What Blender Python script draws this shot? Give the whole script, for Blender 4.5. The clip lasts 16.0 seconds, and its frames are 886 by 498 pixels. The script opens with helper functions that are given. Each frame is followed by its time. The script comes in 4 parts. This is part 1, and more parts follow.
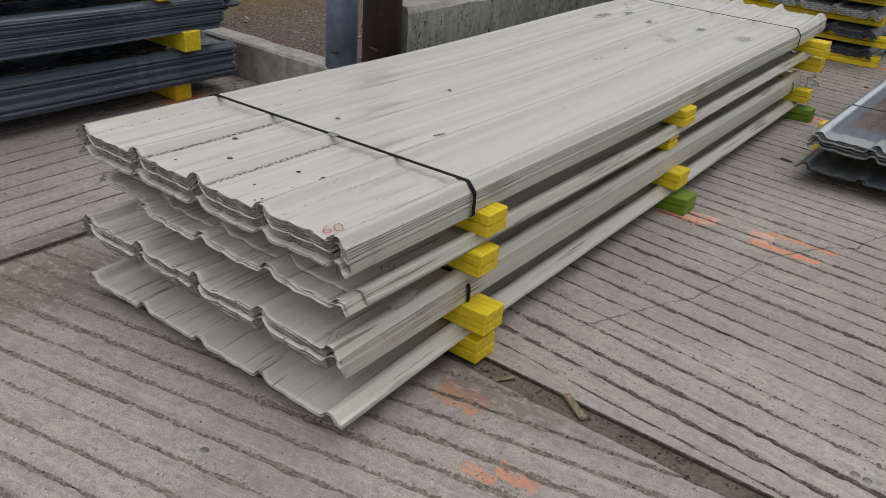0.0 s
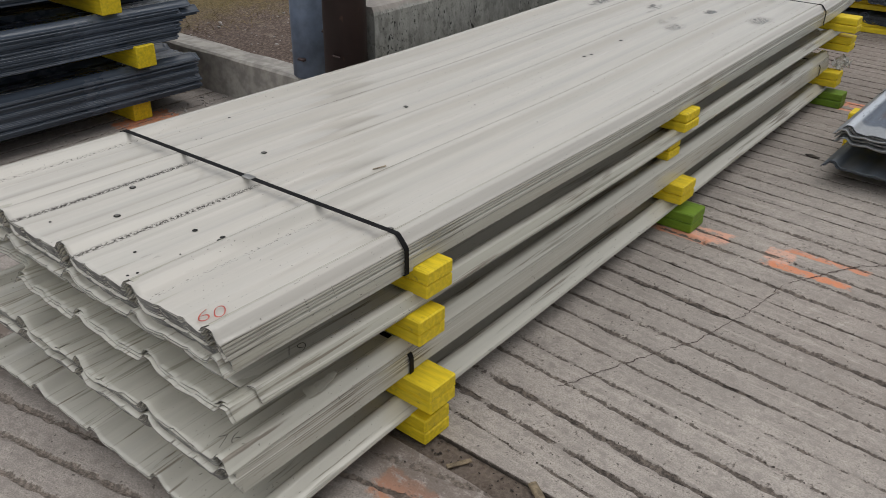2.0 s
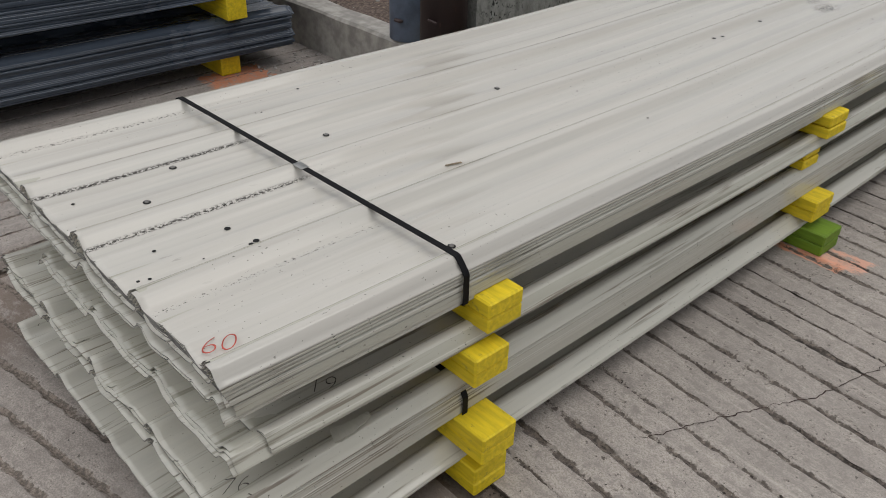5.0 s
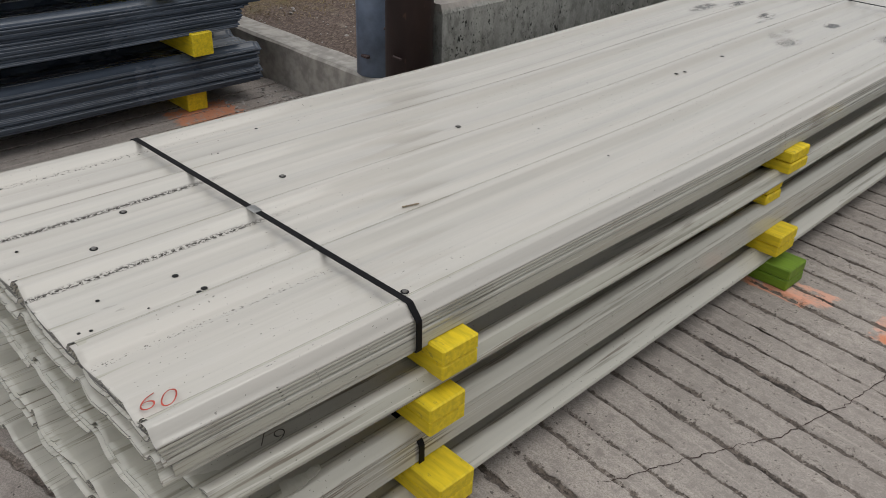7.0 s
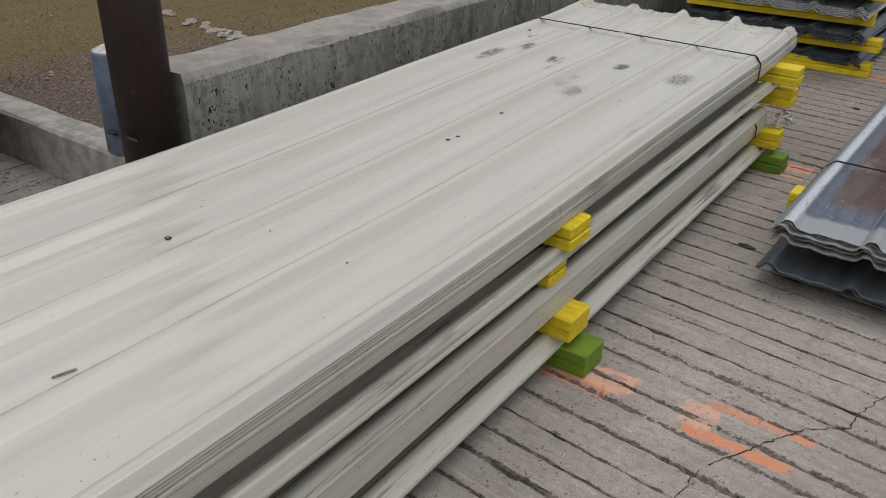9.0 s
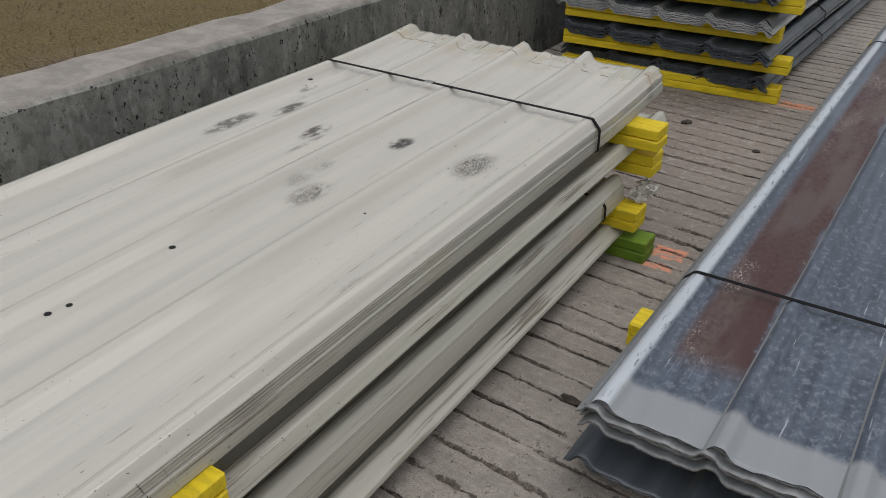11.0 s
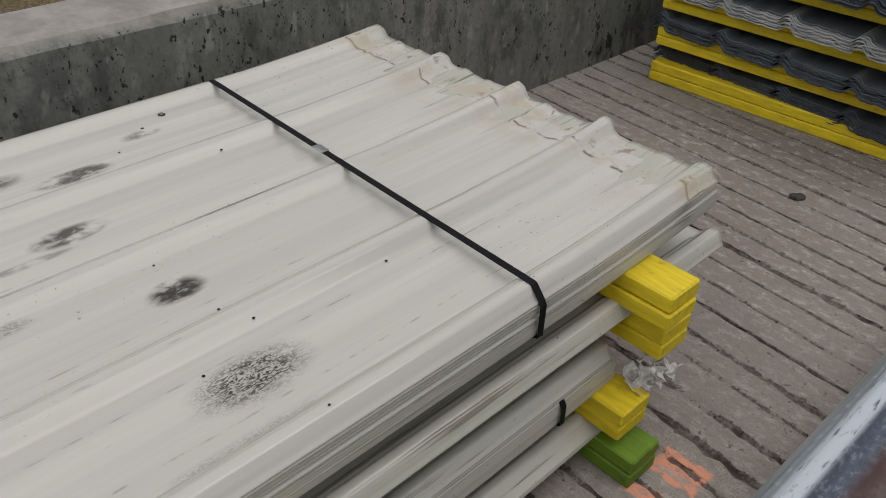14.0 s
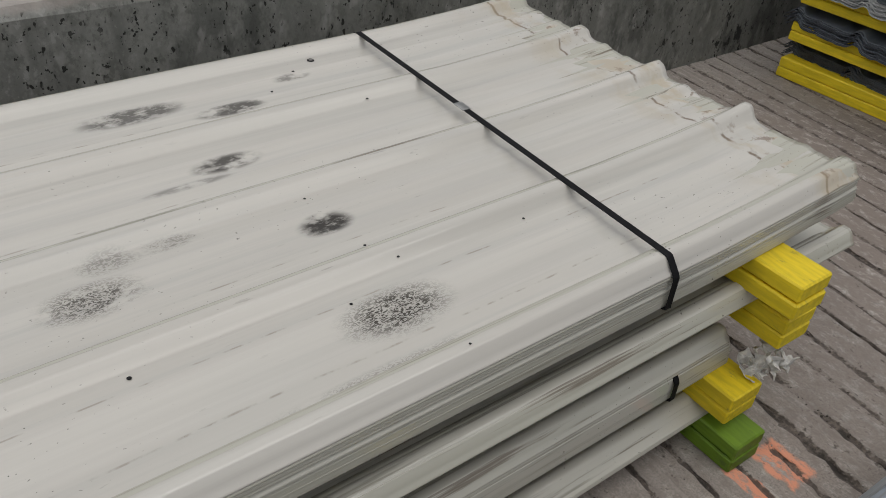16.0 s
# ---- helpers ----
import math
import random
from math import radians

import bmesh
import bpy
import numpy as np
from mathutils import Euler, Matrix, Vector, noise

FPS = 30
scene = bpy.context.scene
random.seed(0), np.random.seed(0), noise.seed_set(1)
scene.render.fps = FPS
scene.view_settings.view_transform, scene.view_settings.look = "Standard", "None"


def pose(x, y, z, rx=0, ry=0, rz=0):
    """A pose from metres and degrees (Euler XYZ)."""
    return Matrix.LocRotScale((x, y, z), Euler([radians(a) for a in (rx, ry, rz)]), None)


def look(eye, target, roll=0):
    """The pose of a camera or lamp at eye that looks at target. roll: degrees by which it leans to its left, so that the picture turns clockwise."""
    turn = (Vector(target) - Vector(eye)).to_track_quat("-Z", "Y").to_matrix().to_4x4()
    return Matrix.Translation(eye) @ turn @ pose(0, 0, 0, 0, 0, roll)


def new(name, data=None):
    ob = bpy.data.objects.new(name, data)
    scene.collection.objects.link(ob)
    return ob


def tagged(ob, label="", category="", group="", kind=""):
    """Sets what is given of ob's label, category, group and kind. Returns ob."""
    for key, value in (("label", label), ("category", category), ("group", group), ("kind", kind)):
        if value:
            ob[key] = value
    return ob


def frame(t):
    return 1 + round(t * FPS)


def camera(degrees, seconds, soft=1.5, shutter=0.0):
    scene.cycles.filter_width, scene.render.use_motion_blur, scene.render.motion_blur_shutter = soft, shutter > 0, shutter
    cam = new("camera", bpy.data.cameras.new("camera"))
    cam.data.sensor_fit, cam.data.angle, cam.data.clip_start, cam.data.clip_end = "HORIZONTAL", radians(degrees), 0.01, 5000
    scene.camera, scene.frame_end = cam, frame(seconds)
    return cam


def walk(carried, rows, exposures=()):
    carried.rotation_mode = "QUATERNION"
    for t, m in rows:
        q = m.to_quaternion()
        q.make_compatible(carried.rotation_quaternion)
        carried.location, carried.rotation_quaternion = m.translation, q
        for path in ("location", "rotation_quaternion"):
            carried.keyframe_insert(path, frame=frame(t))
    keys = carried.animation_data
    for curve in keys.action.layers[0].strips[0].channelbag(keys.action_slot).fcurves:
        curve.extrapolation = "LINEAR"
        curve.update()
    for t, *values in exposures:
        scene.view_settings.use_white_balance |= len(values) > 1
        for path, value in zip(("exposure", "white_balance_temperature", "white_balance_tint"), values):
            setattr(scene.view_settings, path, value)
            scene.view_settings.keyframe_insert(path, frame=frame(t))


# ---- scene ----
cam = camera(56.7, 16.0, 0.9)
PATH = [
    (0, (-0.064, 0.426, 1.297), (-1.096, 1.876, 0.383), 4.7),
    (0.5, (0.001, 0.481, 1.294), (-1.045, 1.906, 0.359), 3.8),
    (1, (0.055, 0.557, 1.303), (-1.041, 1.938, 0.359), 2.6),
    (1.5, (-0.026, 0.713, 1.285), (-1.119, 2.091, 0.333), 1.2),
    (2, (-0.128, 0.902, 1.293), (-1.222, 2.276, 0.336), 0.9),
    (2.5, (-0.173, 1.079, 1.27), (-1.28, 2.433, 0.301), 1.0),
    (3, (-0.205, 1.278, 1.275), (-1.34, 2.584, 0.272), 1.2),
    (3.5, (-0.249, 1.281, 1.273), (-1.393, 2.568, 0.255), 1.1),
    (4, (-0.272, 1.258, 1.268), (-1.425, 2.524, 0.234), 1.1),
    (4.5, (-0.271, 1.219, 1.262), (-1.451, 2.447, 0.213), 0.8),
    (4.7, (-0.285, 1.185, 1.26), (-1.508, 2.363, 0.203), 2.0),
    (6.8, (-0.284, 1.232, 1.267), (-1.564, 2.36, 0.222), 1.0),
    (7, (-0.279, 1.248, 1.275), (-1.516, 2.465, 0.279), 1.9),
    (7.5, (-0.244, 1.299, 1.274), (-1.393, 2.599, 0.279), 2.5),
    (8, (-0.173, 1.408, 1.274), (-1.299, 2.736, 0.291), 0.8),
    (8.5, (-0.188, 1.546, 1.276), (-1.333, 2.881, 0.323), -0.2),
    (8.7, (-0.242, 1.655, 1.274), (-1.384, 2.994, 0.325), -1.0),
    (9, (-0.321, 1.772, 1.297), (-1.351, 3.205, 0.356), 1.1),
    (9.5, (-0.355, 1.994, 1.267), (-1.327, 3.463, 0.319), 0.2),
    (10, (-0.321, 2.344, 1.291), (-1.289, 3.817, 0.346), -0.9),
    (10.2, (-0.325, 2.449, 1.3), (-1.292, 3.92, 0.351), -1.4),
    (12.3, (-0.475, 3.651, 1.291), (-1.393, 5.077, 0.231), 5.2),
    (12.5, (-0.512, 3.722, 1.289), (-1.436, 5.133, 0.214), 5.1),
    (13, (-0.57, 3.874, 1.275), (-1.536, 5.229, 0.166), 4.8),
    (13.5, (-0.569, 4.057, 1.25), (-1.677, 5.289, 0.129), 3.9),
    (14, (-0.572, 4.122, 1.255), (-1.722, 5.294, 0.113), 2.8),
    (14.5, (-0.573, 4.074, 1.256), (-1.745, 5.204, 0.095), 2.5),
    (15, (-0.586, 4.038, 1.248), (-1.788, 5.129, 0.079), 2.7),
    (15.5, (-0.597, 4.03, 1.247), (-1.816, 5.089, 0.067), 3.0),
    (16, (-0.591, 4.013, 1.241), (-1.837, 5.026, 0.05), 5.4),
]
walk(cam, [(t, look(eye, target, roll)) for t, eye, target, roll in PATH], [(0, 0.0), (9, 0.0), (10, -0.05), (12.5, -0.12), (16, -0.12)])

# ---- world and light ----
world = bpy.data.worlds.new("overcast_sky")
scene.world = world
world.use_nodes = True
wn, wl = world.node_tree.nodes, world.node_tree.links
sky = wn.new("ShaderNodeTexSky")
sky.sky_type = "NISHITA"
sky.sun_disc = False
sky.sun_elevation, sky.sun_rotation = radians(52), radians(200)
hsv = wn.new("ShaderNodeHueSaturation")
hsv.inputs["Saturation"].default_value = 0.12
wl.new(sky.outputs["Color"], hsv.inputs["Color"])
# an overcast dome: about three times as bright overhead as at the horizon
up = wn.new("ShaderNodeSeparateXYZ")
wl.new(wn.new("ShaderNodeTexCoord").outputs["Generated"], up.inputs[0])
dome = wn.new("ShaderNodeMapRange")
for key, v in (("From Min", 0.0), ("From Max", 1.0), ("To Min", 0.36), ("To Max", 1.74)):
    dome.inputs[key].default_value = v
wl.new(up.outputs["Z"], dome.inputs["Value"])
shade = wn.new("ShaderNodeVectorMath")
shade.operation = "SCALE"
wl.new(hsv.outputs["Color"], shade.inputs[0])
wl.new(dome.outputs["Result"], shade.inputs["Scale"])
wl.new(shade.outputs[0], wn["Background"].inputs["Color"])
wn["Background"].inputs["Strength"].default_value = 0.15
sun_data = bpy.data.lights.new("sun", "SUN")
sun_data.energy, sun_data.angle, sun_data.color = 0.9, radians(40), (1.0, 0.97, 0.93)
sun = new("sun", sun_data)
sun.matrix_world = look((0.4, 5.4, 8.0), (-1.5, 3.5, 0.0))

# ---- materials ----


class Mat:
    """A node material with a few shorthands."""

    def __init__(self, name, rough=0.6, metal=0.0):
        self.m = bpy.data.materials.new(name)
        self.m.use_nodes = True
        self.n, self.l = self.m.node_tree.nodes, self.m.node_tree.links
        self.b = self.n["Principled BSDF"]
        self.b.inputs["Roughness"].default_value = rough
        self.b.inputs["Metallic"].default_value = metal
        self.co = self.n.new("ShaderNodeTexCoord").outputs["Object"]

    def world_co(self):
        self.co = self.n.new("ShaderNodeNewGeometry").outputs["Position"]
        return self

    def scaled(self, s):
        q = self.n.new("ShaderNodeMapping")
        q.inputs["Scale"].default_value = s if isinstance(s, tuple) else (s, s, s)
        self.l.new(self.co, q.inputs["Vector"])
        return q.outputs["Vector"]

    def noise(self, s, detail=4.0, rough=0.55, distort=0.0):
        q = self.n.new("ShaderNodeTexNoise")
        q.inputs["Scale"].default_value = 1.0
        q.inputs["Detail"].default_value = detail
        q.inputs["Roughness"].default_value = rough
        q.inputs["Distortion"].default_value = distort
        self.l.new(self.scaled(s), q.inputs["Vector"])
        return q.outputs["Fac"]

    def ramp(self, fac, a, b, lo=0.0, hi=1.0):
        q = self.n.new("ShaderNodeMapRange")
        q.interpolation_type = "SMOOTHSTEP"
        for key, v in (("From Min", a), ("From Max", b), ("To Min", lo), ("To Max", hi)):
            q.inputs[key].default_value = v
        self.l.new(fac, q.inputs["Value"])
        return q.outputs["Result"]

    def math(self, op, a, b=0.0):
        q = self.n.new("ShaderNodeMath")
        q.operation = op
        for i, v in enumerate((a, b)):
            if isinstance(v, (int, float)):
                q.inputs[i].default_value = v
            else:
                self.l.new(v, q.inputs[i])
        return q.outputs[0]

    def mix(self, fac, a, b):
        q = self.n.new("ShaderNodeMix")
        q.data_type = "RGBA"
        for key, v in ((0, fac), (6, a), (7, b)):
            if isinstance(v, (int, float)):
                q.inputs[key].default_value = v
            elif isinstance(v, tuple):
                q.inputs[key].default_value = (*v, 1.0)
            else:
                self.l.new(v, q.inputs[key])
        return q.outputs[2]

    def xyz(self):
        q = self.n.new("ShaderNodeSeparateXYZ")
        self.l.new(self.co, q.inputs[0])
        return q.outputs

    def chance(self):
        return self.n.new("ShaderNodeObjectInfo").outputs["Random"]

    def spot(self, x, y, rx, ry, edge=0.35):
        """A soft ellipse in the x, y plane: 1 inside, 0 outside."""
        ox, oy, _ = self.xyz()
        dx = self.math("DIVIDE", self.math("SUBTRACT", ox, x), rx)
        dy = self.math("DIVIDE", self.math("SUBTRACT", oy, y), ry)
        d = self.math("SQRT", self.math("ADD", self.math("MULTIPLY", dx, dx), self.math("MULTIPLY", dy, dy)))
        return self.ramp(d, edge, 1.0, 1.0, 0.0)

    def patch(self, x, y, rx, ry, edge=0.8):
        """A soft-edged rectangle in the x, y plane: 1 inside, 0 outside."""
        ox, oy, _ = self.xyz()
        dx = self.math("ABSOLUTE", self.math("DIVIDE", self.math("SUBTRACT", ox, x), rx))
        dy = self.math("ABSOLUTE", self.math("DIVIDE", self.math("SUBTRACT", oy, y), ry))
        wobble = self.math("MULTIPLY", self.math("SUBTRACT", self.noise((30.0, 30.0, 30.0), 4.0), 0.5), 0.9)
        return self.ramp(self.math("ADD", self.math("MAXIMUM", dx, dy), wobble), edge, 1.0, 1.0, 0.0)

    def colour(self, c):
        if isinstance(c, tuple):
            self.b.inputs["Base Color"].default_value = (*c, 1.0)
        else:
            self.l.new(c, self.b.inputs["Base Color"])
        return self

    def gloss(self, fac, a, b, lo, hi):
        self.l.new(self.ramp(fac, a, b, lo, hi), self.b.inputs["Roughness"])
        return self

    def bump(self, fac, strength=0.3, dist=0.005):
        q = self.n.new("ShaderNodeBump")
        q.inputs["Strength"].default_value = strength
        q.inputs["Distance"].default_value = dist
        self.l.new(fac, q.inputs["Height"])
        self.l.new(q.outputs["Normal"], self.b.inputs["Normal"])
        return self


def tint(c, k):
    return tuple(min(1.0, v * k) for v in c)


CREAM = (0.53, 0.503, 0.455)
RIBS = [-0.468 + 0.234 * i for i in range(5)]


def cream_material(name, top=False):
    k = Mat(name, 0.32)
    streak = k.noise((16.0, 0.45, 16.0), 4.0)
    blot = k.noise((5.0, 2.0, 5.0), 3.0)
    base = k.mix(k.ramp(streak, 0.3, 0.75), tint(CREAM, 0.92), tint(CREAM, 1.08))
    base = k.mix(k.ramp(blot, 0.35, 0.75, 0.0, 0.35), base, (0.50, 0.49, 0.45))
    # a film of dirt washed along the sheets, and short dark scuffs
    film = k.noise((42.0, 0.8, 42.0), 6.0, 0.6)
    base = k.mix(k.ramp(film, 0.50, 0.66, 0.0, 0.22 if top else 0.42), base, (0.36, 0.355, 0.34))
    base = k.mix(k.ramp(film, 0.46, 0.34, 0.0, 0.18 if top else 0.30), base, (0.66, 0.635, 0.58))
    scuff = k.math("MULTIPLY", k.ramp(k.noise((120.0, 16.0, 60.0), 3.0), 0.68, 0.72), k.ramp(k.noise((2.2, 1.2, 2.2), 3.0), 0.46, 0.6))
    base = k.mix(k.math("MULTIPLY", scuff, 0.25 if top else 0.75), base, (0.10, 0.085, 0.07))
    if not top:
        # sheets inside the pile: duller, with grey-green and brown runs
        base = k.mix(k.math("MULTIPLY", k.chance(), 0.6), k.mix(0.55, base, (0.58, 0.565, 0.49)), (0.36, 0.35, 0.28))
        run = k.noise((90.0, 2.2, 60.0), 4.0)
        base = k.mix(k.ramp(run, 0.56, 0.70, 0.0, 0.5), base, (0.13, 0.12, 0.08))
        base = k.mix(k.ramp(k.noise((48.0, 1.3, 48.0), 6.0, 0.6), 0.60, 0.67, 0.0, 0.7), base, (0.12, 0.085, 0.055))
    # fine specks of grit and lost paint
    grit = k.math("MULTIPLY", k.ramp(k.noise((190.0, 120.0, 190.0), 2.0), 0.70 if top else 0.685, 0.735), k.ramp(k.noise((3.0, 1.5, 3.0)), 0.46, 0.62))
    base = k.mix(grit, base, (0.06, 0.055, 0.045))
    if top:
        ox, oy, oz = k.xyz()
        # the near end is dirtier: dark lines of grit at the feet of the ribs
        near = k.ramp(oy, -1.55, -1.40, 1.0, 0.0)
        for rx, amount in ((RIBS[1] + 0.034, 0.70), (RIBS[2] + 0.034, 0.62), (RIBS[3] + 0.046, 0.20), (RIBS[0] + 0.034, 0.3)):
            d = k.math("ABSOLUTE", k.math("SUBTRACT", ox, rx))
            line = k.ramp(d, 0.0005, 0.010, 1.0, 0.0)
            rag = k.ramp(k.noise((240.0, 130.0, 20.0), 5.0, 0.7), 0.62 - 0.25 * amount, 0.66 - 0.22 * amount)
            base = k.mix(k.math("MULTIPLY", k.math("MULTIPLY", line, rag), near), base, (0.035, 0.03, 0.025))
        # smears of dirt with combed marks in them, towards the far end
        comb = k.ramp(k.noise((190.0, 80.0, 10.0), 1.5, 0.5, 2.6), 0.46, 0.55, 0.28, 1.0)
        wide = k.ramp(k.noise((30.0, 16.0, 10.0), 5.0), 0.34, 0.51)
        soft = k.ramp(k.noise((60.0, 26.0, 10.0), 5.0, 0.65), 0.36, 0.52, 0.35, 1.0)
        for x, y, rx, ry, dark, lines in ((0.345, 1.02, 0.058, 0.11, 1.0, 1), (0.115, 1.04, 0.034, 0.055, 1.0, 0), (-0.127, 0.985, 0.030, 0.075, 0.9, 0),
                                          (-0.303, 1.075, 0.026, 0.085, 0.85, 0), (-0.362, 0.905, 0.035, 0.12, 0.8, 0), (0.112, 0.68, 0.05, 0.09, 0.9, 1),
                                          (0.042, 0.725, 0.03, 0.06, 0.5, 1), (0.041, 0.815, 0.02, 0.06, 0.5, 1), (-0.376, 1.24, 0.018, 0.05, 0.6, 0), (0.44, 0.95, 0.022, 0.25, 0.45, 1),
                                          (-0.09, 0.90, 0.014, 0.10, 0.5, 0), (0.21, 0.66, 0.016, 0.04, 1.0, 0), (0.44, 0.42, 0.025, 0.10, 0.5, 1), (-0.27, 0.136, 0.014, 0.03, 0.8, 0)):
            s = k.spot(x, y, rx, ry, 0.30 if lines else 0.5)
            m = k.math("MULTIPLY", s, wide)
            m = k.math("MULTIPLY", m, comb if lines else soft)
            base = k.mix(k.math("MULTIPLY", m, dark), base, (0.055, 0.048, 0.038) if lines else (0.035, 0.03, 0.024))
        # thin brown runs down some pans
        for x, y0, y1 in ((0.295, 0.3, 1.75), (0.40, -0.2, 1.5), (-0.05, 0.2, 0.95), (-0.30, 0.4, 1.0), (0.17, 0.7, 1.3)):
            d = k.math("ABSOLUTE", k.math("SUBTRACT", k.math("ADD", ox, k.math("MULTIPLY", k.math("SUBTRACT", blot, 0.5), 0.02)), x))
            line = k.math("MULTIPLY", k.ramp(d, 0.0004, 0.0022, 1.0, 0.0), k.ramp(k.noise((30.0, 22.0, 8.0), 5.0), 0.46, 0.62))
            line = k.math("MULTIPLY", line, k.math("MULTIPLY", k.ramp(oy, y0, y0 + 0.1), k.ramp(oy, y1 - 0.1, y1, 1.0, 0.0)))
            base = k.mix(k.math("MULTIPLY", line, 0.5), base, (0.20, 0.16, 0.12))
        # the crease where the far edge was bent
        fold = k.math("ABSOLUTE", k.math("SUBTRACT", k.math("ADD", oy, k.math("MULTIPLY", k.math("SUBTRACT", k.noise((7.0, 3.0, 3.0), 3.0), 0.5), 0.09)), 1.845))
        fold = k.math("MULTIPLY", k.ramp(fold, 0.001, 0.006, 1.0, 0.0), k.ramp(k.noise((18.0, 18.0, 8.0), 3.0), 0.43, 0.52))
        base = k.mix(k.math("MULTIPLY", fold, 0.9), base, (0.16, 0.12, 0.085))
        # yellowish dust near the crumpled far edge
        far = k.math("MULTIPLY", k.ramp(oy, 1.70, 1.90), k.ramp(k.noise((9.0, 12.0, 9.0)), 0.45, 0.62))
        base = k.mix(k.math("MULTIPLY", far, 0.6), base, (0.42, 0.34, 0.22))
        rusty = k.math("MULTIPLY", k.ramp(oy, 1.80, 1.93), k.ramp(k.noise((34.0, 26.0, 20.0), 4.0), 0.60, 0.68))
        base = k.mix(k.math("MULTIPLY", rusty, 0.7), base, (0.16, 0.10, 0.06))
    k.colour(base)
    k.gloss(blot, 0.3, 0.7, 0.07, 0.17)
    k.b.inputs["IOR"].default_value = 1.52
    k.bump(k.noise((14.0, 3.0, 14.0), 3.0), 0.05, 0.003)
    return k.m


M_CREAM = cream_material("cream_painted_steel")
M_CREAM_TOP = cream_material("cream_painted_steel_weathered", True)


def dark_material(name, c, streaky=0.5, rough=(0.28, 0.5)):
    k = Mat(name, 0.4)
    s = k.noise((30.0, 1.0, 30.0), 5.0)
    b = k.noise((6.0, 3.0, 6.0), 4.0)
    base = k.mix(k.ramp(s, 0.3, 0.75), tint(c, 0.75), tint(c, 1.35))
    base = k.mix(k.ramp(b, 0.5, 0.75, 0.0, streaky), base, tint(c, 2.2))
    base = k.mix(k.math("MULTIPLY", k.chance(), 0.35), base, tint(c, 0.55))
    k.colour(base).gloss(b, 0.3, 0.7, *rough).bump(s, 0.1, 0.003)
    return k.m


M_DARK = dark_material("charcoal_painted_steel", (0.074, 0.092, 0.122), 0.5, (0.14, 0.32))
M_SLATE = dark_material("slate_painted_steel", (0.085, 0.099, 0.116), 0.3)
M_EDGEGREY = dark_material("light_grey_painted_steel", (0.21, 0.22, 0.225), 0.3)
M_PALE_EDGE = dark_material("pale_backed_steel", (0.36, 0.365, 0.355), 0.2)


def weathered_material():
    k = Mat("blue_grey_weathered_steel", 0.35)
    ox, oy, oz = k.xyz()
    s = k.noise((34.0, 1.6, 34.0), 5.0)
    b = k.noise((4.0, 2.4, 4.0), 5.0, 0.6)
    fine = k.noise((70.0, 46.0, 70.0), 5.0, 0.7)
    base = k.mix(k.ramp(s, 0.3, 0.75), (0.048, 0.062, 0.088), (0.092, 0.115, 0.158))
    base = k.mix(k.ramp(b, 0.50, 0.62, 0.0, 0.5), base, (0.14, 0.165, 0.205))
    base = k.mix(k.ramp(fine, 0.50, 0.64, 0.0, 0.55), base, (0.21, 0.24, 0.285))
    base = k.mix(k.ramp(fine, 0.46, 0.32, 0.0, 0.6), base, (0.022, 0.030, 0.042))
    streak = k.math("MULTIPLY", k.ramp(k.noise((110.0, 5.0, 60.0), 3.0), 0.66, 0.70), k.ramp(b, 0.42, 0.55))
    base = k.mix(k.math("MULTIPLY", streak, 0.7), base, (0.42, 0.45, 0.48))
    base = k.mix(k.ramp(k.math("ADD", oy, k.math("MULTIPLY", b, 0.06)), -1.79, -1.76, 0.85, 0.0), base, (0.30, 0.315, 0.33))
    # the red-brown undercoat shows through along the first pan
    ragged = k.math("ADD", k.math("MULTIPLY", b, 0.10), k.math("MULTIPLY", fine, 0.03))
    lane = k.math("MULTIPLY", k.ramp(ox, -0.43, -0.40), k.ramp(k.math("ADD", ox, ragged), -0.205, -0.190, 1.0, 0.0))
    lane = k.math("MULTIPLY", lane, k.ramp(oy, -1.72, -1.6))
    dust = k.mix(k.ramp(fine, 0.35, 0.65), (0.060, 0.032, 0.030), (0.105, 0.072, 0.066))
    under = k.mix(k.ramp(k.noise((9.0, 2.2, 9.0), 4.0), 0.42, 0.58), dust, (0.058, 0.021, 0.021))
    base = k.mix(k.math("MULTIPLY", lane, k.ramp(k.noise((7.0, 1.5, 7.0), 4.0), 0.28, 0.36)), base, under)
    peel = k.math("MULTIPLY", lane, k.ramp(k.noise((230.0, 130.0, 230.0), 3.0, 0.7, 0.6), 0.53, 0.64))
    peel = k.math("MULTIPLY", peel, k.ramp(k.noise((6.0, 2.6, 6.0), 4.0), 0.55, 0.63))
    peel = k.math("MULTIPLY", peel, 0.75)
    base = k.mix(peel, base, (0.50, 0.45, 0.42))
    # the outer rib is a broken pale blue-white, with a darker line along its foot
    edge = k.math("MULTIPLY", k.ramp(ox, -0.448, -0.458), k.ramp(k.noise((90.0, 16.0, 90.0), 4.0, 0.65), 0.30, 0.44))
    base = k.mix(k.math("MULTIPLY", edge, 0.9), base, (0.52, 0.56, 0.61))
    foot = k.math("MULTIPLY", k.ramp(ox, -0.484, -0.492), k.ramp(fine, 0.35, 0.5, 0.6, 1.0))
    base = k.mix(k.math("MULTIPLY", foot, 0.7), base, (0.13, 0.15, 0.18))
    k.colour(base).gloss(fine, 0.3, 0.7, 0.28, 0.55).bump(fine, 0.15, 0.003)
    return k.m


M_WEATHERED = weathered_material()


